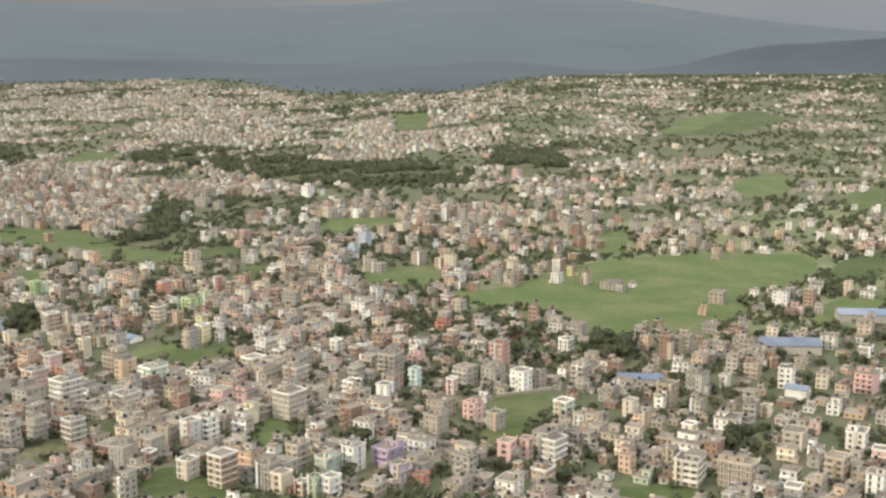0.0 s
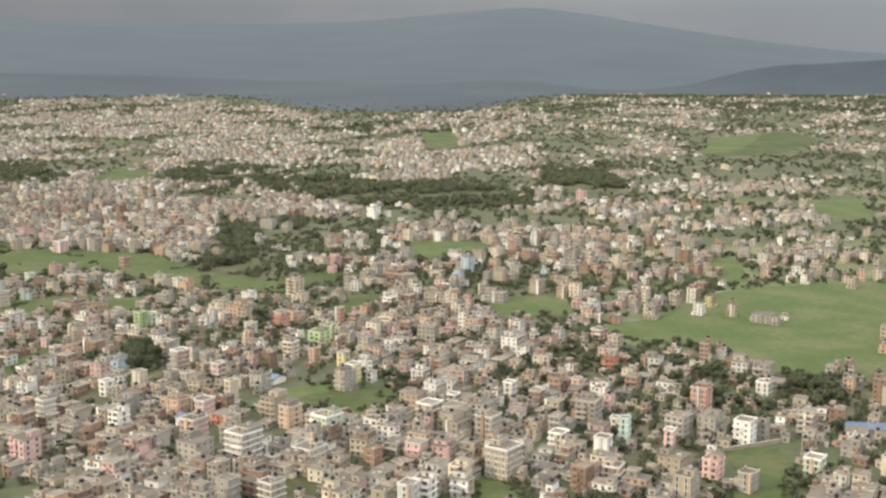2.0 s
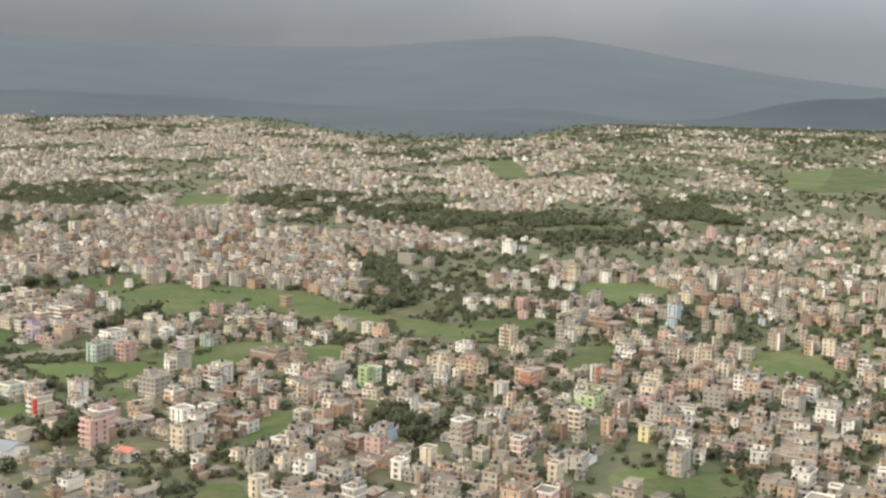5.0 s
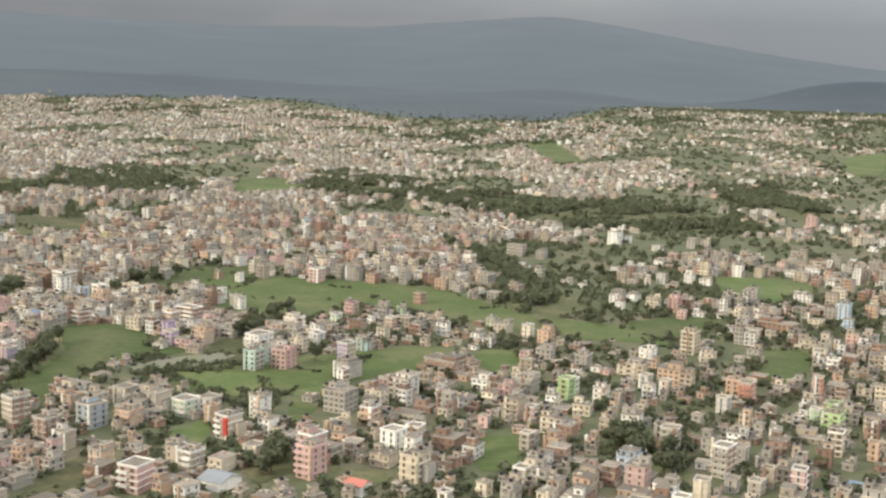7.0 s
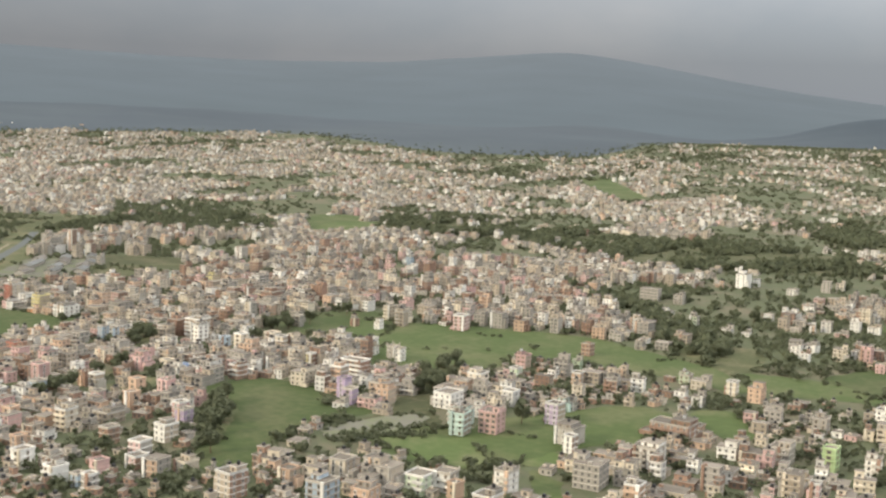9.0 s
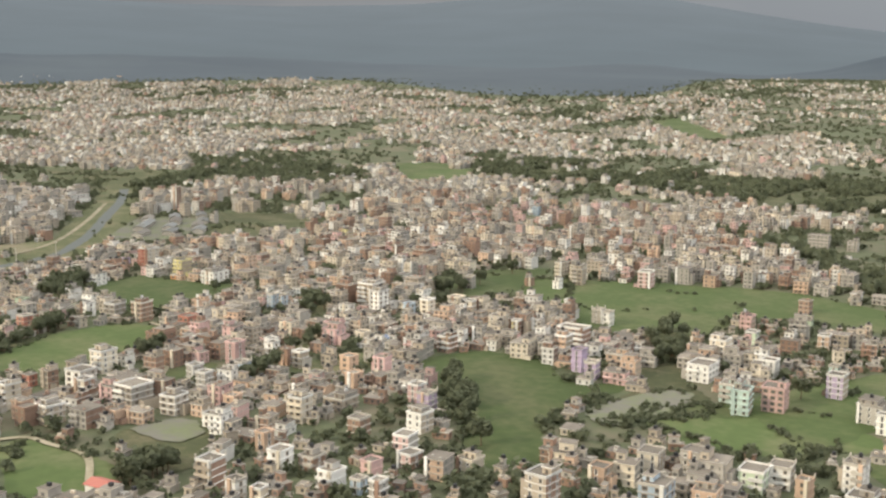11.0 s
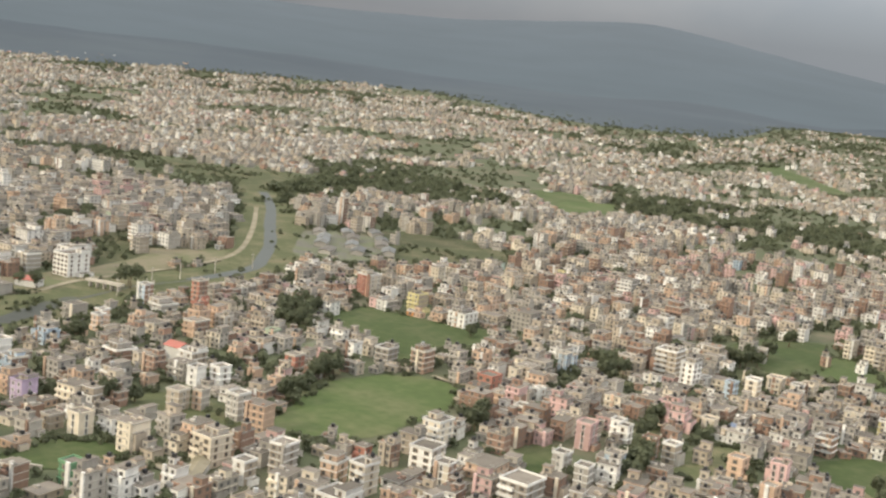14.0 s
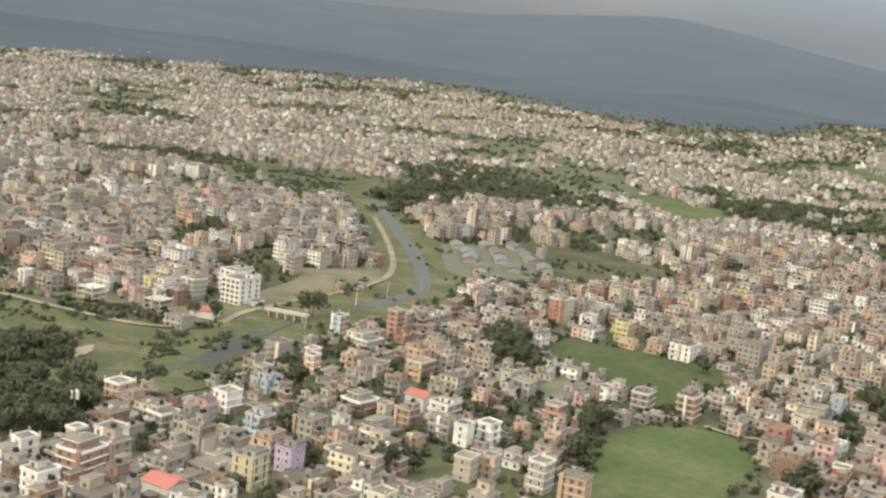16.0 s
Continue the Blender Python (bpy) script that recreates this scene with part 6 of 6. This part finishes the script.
def town(name, sel, near, label):
    b = Batch()
    x, y, ww, dd, nn, cc, tt = (q[sel] for q in (gx, gy, w, d, n, code, turn))
    m = x.size
    place = np.stack([x, y, rise(x, y)], -1)
    h = nn * STOREY + gen.uniform(-0.16, 0.16, m)
    plain = gen.choice([WALL_KEYS.index(k) for k in "gbsgsg"], m)
    side = np.where(gen.random(m) < 0.5, cc, plain)
    walls = np.stack([cc, np.where(gen.random(m) < 0.5, cc, side), side, side, np.full(m, ROOF)], -1)
    b.boxes(-ww / 2, ww / 2, -dd / 2, dd / 2, -0.3, h, place, tt, walls)
    band = np.where(gen.random(m) < 0.5, SLAB, cc)
    edge = np.stack([band] * 4 + [np.full(m, ROOF)], -1)
    b.boxes(-ww / 2 - 0.18, ww / 2 + 0.18, -dd / 2 - 0.25, dd / 2 + 0.15, h, h + 0.22, place, tt, edge)
    hut = gen.random(m) < 0.7
    hw, hd, hh = ww * gen.uniform(0.3, 0.75, m), dd * gen.uniform(0.3, 0.85, m), gen.uniform(1.0, 1.6, m)
    hx, hy = np.where(gen.random(m) < 0.5, -1, 1) * (ww - hw) / 2, gen.uniform(-0.2, 1, m) * (dd - hd) / 2
    hm = np.stack([np.where(gen.random(m) < 0.5, cc, plain)] * 4 + [np.full(m, ROOF)], -1)
    q = hut
    b.boxes((hx - hw / 2)[q], (hx + hw / 2)[q], (hy - hd / 2)[q], (hy + hd / 2)[q], h[q] + 0.22, (h + hh)[q] + 0.22, place[q], tt[q], hm[q])
    # lower wings and lean-tos
    q = gen.random(m) < 0.55
    wx = np.where(gen.random(m) < 0.5, -1, 1) * ww * 0.5
    wy, wd, wh = gen.uniform(-0.4, 0.3, m) * dd, dd * gen.uniform(0.25, 0.4, m), np.maximum(1, nn - gen.integers(1, 3, m)) * STOREY + gen.uniform(-0.12, 0.02, m)
    wing = np.stack([np.where(gen.random(m) < 0.4, cc, plain)] * 4 + [np.full(m, ROOF)], -1)
    b.boxes((wx - ww * 0.2)[q], (wx + ww * 0.2)[q], (wy - wd)[q], (wy + wd)[q], -0.3, (wh - 0.15)[q], place[q], tt[q], wing[q])
    if near:
        q = hut & (gen.random(m) < 0.6)
        b.boxes((hx - 0.35)[q], (hx + 0.35)[q], (hy - 0.35)[q], (hy + 0.35)[q], (h + hh)[q] + 0.36, (h + hh)[q] + 1.05, place[q], tt[q], np.full((q.sum(), 5), TANK))
        q = (nn > 1) & (gen.random(m) < 0.45)
        px, pm = gen.choice([-0.38, 0.0, 0.38], m) * ww, np.where(gen.random(m) < 0.5, cc, gen.choice([WALL_KEYS.index(k) for k in "wbco"], m))
        b.boxes((px - 0.33)[q], (px + 0.33)[q], -dd[q] / 2 - 0.4, -dd[q] / 2, -0.3, h[q] + 0.5, place[q], tt[q], np.repeat(pm[q][:, None], 5, 1))
        q = hut
        b.boxes((hx - 0.4)[q], (hx + 0.4)[q], (hy - hd / 2 - 0.03)[q], (hy - hd / 2)[q], h[q] + 0.4, h[q] + 1.05, place[q], tt[q], np.full((q.sum(), 5), GLASS))
        b.boxes((hx - hw / 2 - 0.15)[q], (hx + hw / 2 + 0.15)[q], (hy - hd / 2 - 0.2)[q], (hy + hd / 2 + 0.1)[q], (h + hh)[q] + 0.22, (h + hh)[q] + 0.36, place[q], tt[q], edge[q])
        porch = gen.random(m) < 0.45
        reach = gen.choice([0.05, 0.5], m)
        for s in range(1, 6):
            q = porch & (nn > s)
            b.boxes(-ww[q] / 2, (ww * reach)[q], -dd[q] / 2 - 0.65, -dd[q] / 2, s * STOREY - 0.12, s * STOREY + 0.42, place[q], tt[q], np.repeat(cc[q][:, None], 5, 1))
        for k in range(3):
            q = gen.random(m) < 0.6
            px, py, ps = gen.uniform(-0.4, 0.4, m) * ww, gen.uniform(-0.45, 0.3, m) * dd, gen.uniform(0.2, 0.55, m)
            b.boxes((px - ps)[q], (px + ps)[q], (py - 0.3)[q], (py + 0.3)[q], h[q] + 0.22, h[q] + 0.22 + ps[q], place[q], tt[q], np.repeat(plain[q][:, None], 5, 1))
        for s in range(1, 6):
            q = nn > s
            b.boxes(-ww[q] / 2 - 0.05, ww[q] / 2 + 0.05, -dd[q] / 2 - 0.16, dd[q] / 2 + 0.04, s * STOREY - 0.1, s * STOREY + 0.05, place[q], tt[q], np.repeat(band[q][:, None], 5, 1))
    # windows
    cols = np.maximum(1, np.round(ww / (1.8 if near else 2.4))).astype(int)
    rows = np.maximum(1, np.round(dd / (2.2 if near else 3.0))).astype(int)
    half = gen.uniform(0.24, 0.38, m) if near else gen.uniform(0.3, 0.5, m)
    bare = gen.random(m) < 0.3
    for s in range(10):
        for k in range(8):
            for face in range(2):
                q = (nn > s) & ((cols if face == 0 else rows) > k)
                if face:
                    q &= ~bare
                if not q.any():
                    continue
                z0, z1 = s * STOREY + 0.42, s * STOREY + 1.15
                if face == 0:
                    c = -ww[q] / 2 + ww[q] * (k + 0.5) / cols[q]
                    g, e = half[q], -dd[q] / 2 - 0.03
                    pts = ((c - g, e, z0), (c + g, e, z0), (c + g, e, z1), (c - g, e, z1))
                else:
                    c = -dd[q] / 2 + dd[q] * (k + 0.5) / rows[q]
                    g, e = half[q], ww[q] / 2 + 0.03
                    pts = ((e, c - g, z0), (e, c + g, z0), (e, c + g, z1), (e, c - g, z1))
                o = np.zeros(q.sum())
                local = np.stack([np.stack([o + p for p in pt], -1) for pt in pts], 1)
                b.add(local, [(0, 1, 2, 3)], place[q], tt[q], np.full((q.sum(), 1), GLASS))
    return tagged(b.build(name, STUFF), label, "houses", kind="stuff")


town("town_houses", gy < 620, True, "close-packed flat-roofed brick and plaster houses of the town")
town("distant_houses", gy >= 620, False, "distant houses crowding the valley floor, wall colours paled for haze")


# ---- trees ----
def leaf_quads(r, centre, radii, count, size):
    """Small leaf clumps as tilted quads, thickest near the outside of a lobe."""
    v = r.normal(size=(count, 3))
    v /= np.linalg.norm(v, axis=1)[:, None]
    p = np.asarray(centre) + v * np.asarray(radii) * r.uniform(0.55, 1.05, (count, 1))
    a = r.normal(size=(count, 3)) + v
    a = np.cross(v, a)
    a /= np.linalg.norm(a, axis=1)[:, None]
    c = np.cross(v + 0.6 * r.normal(size=(count, 3)), a)
    c /= np.linalg.norm(c, axis=1)[:, None]
    s = size * r.uniform(0.6, 1.3, (count, 1))
    return np.stack([p - a * s - c * s * 0.6, p + a * s - c * s * 0.8, p + a * s * 0.8 + c * s, p - a * s * 0.9 + c * s * 0.7], 1)


def crown(r, height, width, lobes, count, size):
    parts = []
    for k in range(lobes):
        ang = r.uniform(0, 6.28)
        off = width * 0.28 * (k > 0)
        parts.append(leaf_quads(r, (off * math.cos(ang), off * math.sin(ang), height * r.uniform(0.5, 0.78)), (width * r.uniform(0.25, 0.4),) * 2 + (height * r.uniform(0.18, 0.3),), count, size))
    return np.concatenate(parts)


def build_tree(seed, height, width):
    r = np.random.default_rng(seed)
    root = new("tree", None)
    co, faces = [], []
    n = 7

    def limb(p, q, r0, r1):
        k = len(co)
        for c, rad in ((p, r0), (q, r1)):
            co.extend((c[0] + rad * math.cos(2 * math.pi * j / n), c[1] + rad * math.sin(2 * math.pi * j / n), c[2]) for j in range(n))
        faces.extend((k + j, k + (j + 1) % n, k + n + (j + 1) % n, k + n + j) for j in range(n))

    limb((0, 0, -0.3), (0.1, 0, height * 0.45), 0.2, 0.12)
    for j in range(4):
        a = j * 1.57 + r.uniform(-0.4, 0.4)
        limb((0.1, 0, height * 0.4), (width * 0.25 * math.cos(a), width * 0.25 * math.sin(a), height * 0.68), 0.09, 0.03)
    mesh_object("trunk", co, faces, (bark_mat,), [0] * len(faces), root)
    q = crown(r, height, width, 6, 60, 0.34)
    me = bpy.data.meshes.new("crown")
    me.from_pydata(q.reshape(-1, 3).tolist(), [], np.arange(len(q) * 4).reshape(-1, 4).tolist())
    me.materials.append(leaf_mat)
    ob = new("crown", me)
    ob.parent = root
    return tagged(root, "dark green broad-leaved tree with a rounded crown", "tree", "trees by the houses")


BIG = [(-793, 274), (-707, 461), (-796, 276)]
SINGLE = [(-778, 307), (-692, 319), (-619, 408), (-618, 381), (-642, 362), (-627, 386), (-720, 276), (-673, 404), (-627, 430), (-501, 307), (-477, 295), (-806, 248), (-814, 248), (-752, 218), (-751, 278), (-702, 191), (-704, 185), (-526, 221), (-548, 207), (-563, 176), (-601, 231), (-601, 238), (-304, 274), (-176, 228), (-171, 226), (-475, 512), (-385, 418)]
kinds = [build_tree(40 + k, h, wd) for k, (h, wd) in enumerate(((5.0, 4.4), (6.2, 4.8), (4.0, 3.6)))]
spots = []
tr = random.Random(3)
for poly in WOODS:
    xs, ys = [p[0] for p in poly], [p[1] for p in poly]
    if max(ys) > 420:
        continue
    for k in range(int((max(xs) - min(xs)) * (max(ys) - min(ys)) / 22) + 2):
        x, y = tr.uniform(min(xs), max(xs)), tr.uniform(min(ys), max(ys))
        if inside(poly, np.array(x), np.array(y)) and not any(abs(x - h[0]) < h[2] / 2 + 1.5 and abs(y - h[1]) < h[3] / 2 + 1.5 for h in HOUSES):
            spots.append((x, y))
for k, (x, y) in enumerate(spots[:260]):
    m = pose(x, y, float(rise(x, y)), 0, 0, tr.uniform(0, 360))
    if k < 3:
        kinds[k].matrix_world = m
    else:
        copy_thing(kinds[k % 3], m)

big = build_tree(77, 9.0, 8.5)
big.matrix_world = pose(*BIG[0], 0)
for x, y in BIG[1:]:
    copy_thing(big, pose(x, y, float(rise(x, y)), 0, 0, tr.uniform(0, 360)))
for x, y in SINGLE:
    copy_thing(kinds[tr.randrange(3)], pose(x, y, float(rise(x, y)), 0, 0, tr.uniform(0, 360)))

# far woods, and shrubs and trees between the houses
leafy = Batch()
fr = np.random.default_rng(21)
models = [crown(fr, 1.0, 0.9, 4, 8, 0.13) for k in range(6)]
far_models = [crown(fr, 1.0, 0.95, 3, 4, 0.21) for k in range(6)]


def plant(x, y, size):
    kind = fr.integers(0, 6, x.size) + 6 * (y > 430)
    for k, m in enumerate(models + far_models):
        q = kind == k
        if q.any():
            sz = size[q]
            local = (m.reshape(1, -1, 3) * sz[:, None, None]) - np.array([0, 0, 0.3]) * sz[:, None, None]
            quads = np.arange(len(m) * 4).reshape(-1, 4)
            leafy.add(local, quads, np.stack([x[q], y[q], rise(x[q], y[q])], -1), fr.uniform(0, 6.28, q.sum()), np.zeros((q.sum(), len(quads)), int))


for poly in WOODS:
    xs, ys = [p[0] for p in poly], [p[1] for p in poly]
    if max(ys) <= 420:
        continue
    cnt = int((max(xs) - min(xs)) * (max(ys) - min(ys)) / 20)
    x, y = fr.uniform(min(xs), max(xs), cnt), fr.uniform(min(ys), max(ys), cnt)
    q = inside(poly, x, y)
    q &= lattice(x, y * 0.6, 26, 31) > 0.40
    plant(x[q], y[q], fr.uniform(3.5, 7.5, q.sum()))
q = np.ones(empty_x.size, bool)
for poly in BLOCKED:
    q &= ~inside(poly, empty_x, empty_y)
for x, y, ww, dd in HOUSES:
    q &= ~((abs(empty_x - x) < ww / 2 + 1.6) & (abs(empty_y - y) < dd / 2 + 1.6))
q &= (fr.random(empty_x.size) < (0.36 + 0.60 * (lattice(empty_x, empty_y, 45, 9) > 0.55)) * np.where(empty_y > 600, 0.5, 1.0)) & (-0.545 * empty_x + 0.839 * empty_y < 2500)
for poly in HEATHS + [[(-960, 520), (-790, 345), (-770, 330), (-930, 540)], [(-815, 300), (-775, 300), (-760, 200), (-800, 190)]]:
    xs, ys = [p[0] for p in poly], [p[1] for p in poly]
    cnt = int((max(xs) - min(xs)) * (max(ys) - min(ys)) / 14)
    x, y = fr.uniform(min(xs), max(xs), cnt), fr.uniform(min(ys), max(ys), cnt)
    ok = inside(poly, x, y) & (lattice(x, y, 14, 33) > 0.66)
    for hx, hy, hw, hd in HOUSES:
        ok &= ~((abs(x - hx) < hw / 2 + 1.2) & (abs(y - hy) < hd / 2 + 1.2))
    plant(x[ok], y[ok], fr.uniform(0.8, 3.0, ok.sum()))
for k in range(2):
    plant(empty_x[q] + fr.uniform(-4, 4, q.sum()), empty_y[q] + fr.uniform(-4, 4, q.sum()), fr.uniform(1.8, 5.0, q.sum()))
# gardens: bushes and small trees in the gaps between the houses
x, y = fr.uniform(-1000, 20, 34000), fr.uniform(70, 520, 34000)
ok = (lattice(x, y, 22, 61) + 0.5 * lattice(x, y, 7, 62) > np.where((y > 335) & (x > -640), 0.66, 0.76)) & (x > -640 - 1.42 * y) & (x < 40 - 0.12 * y)
for poly in BLOCKED:
    ok &= ~inside(poly, x, y)
x, y = x[ok], y[ok]
ok = np.ones(x.size, bool)
near_x, near_y, near_w, near_d = (np.concatenate([q[gy < 540], [h[k] for h in HOUSES]]) for k, q in enumerate((gx, gy, w, d)))
for hx, hy, hw, hd in zip(near_x, near_y, near_w, near_d):
    ok &= ~((abs(x - hx) < hw / 2 + 0.7) & (abs(y - hy) < hd / 2 + 0.7))
plant(x[ok], y[ok], fr.uniform(1.2, 3.4, ok.sum()))
# hedges and weeds along the edges of the plots
for poly in BLOCKED:
    if len(poly) < 5 or max(p[1] for p in poly) > 640:
        continue
    line = np.array(rounded(poly))
    for s in range(3):
        x, y = (line + fr.uniform(-1.8, 1.8, line.shape)).T
        ok = lattice(x, y, 11, 51) > np.where(y > 230, 0.62, 0.5)
        for hx, hy, hw, hd in HOUSES:
            ok &= ~((abs(x - hx) < hw / 2 + 0.8) & (abs(y - hy) < hd / 2 + 0.8))
        plant(x[ok], y[ok], fr.uniform(0.7, 2.2, ok.sum()))
# wooded rim of the valley floor
az, rim = fr.uniform(5, 75, 1800), fr.uniform(-170, -20, 1800)
base = (brink(az) + rim) / np.cos(np.radians(az - 33))
plant(-121 - base * np.sin(np.radians(az)) * 0.97, base * np.cos(np.radians(az)) * 0.97, fr.uniform(4, 8, 1800))
tagged(leafy.build("trees_and_shrubs", [leaf_mat]), "dark green trees and shrubs scattered among the houses", "trees", kind="stuff")
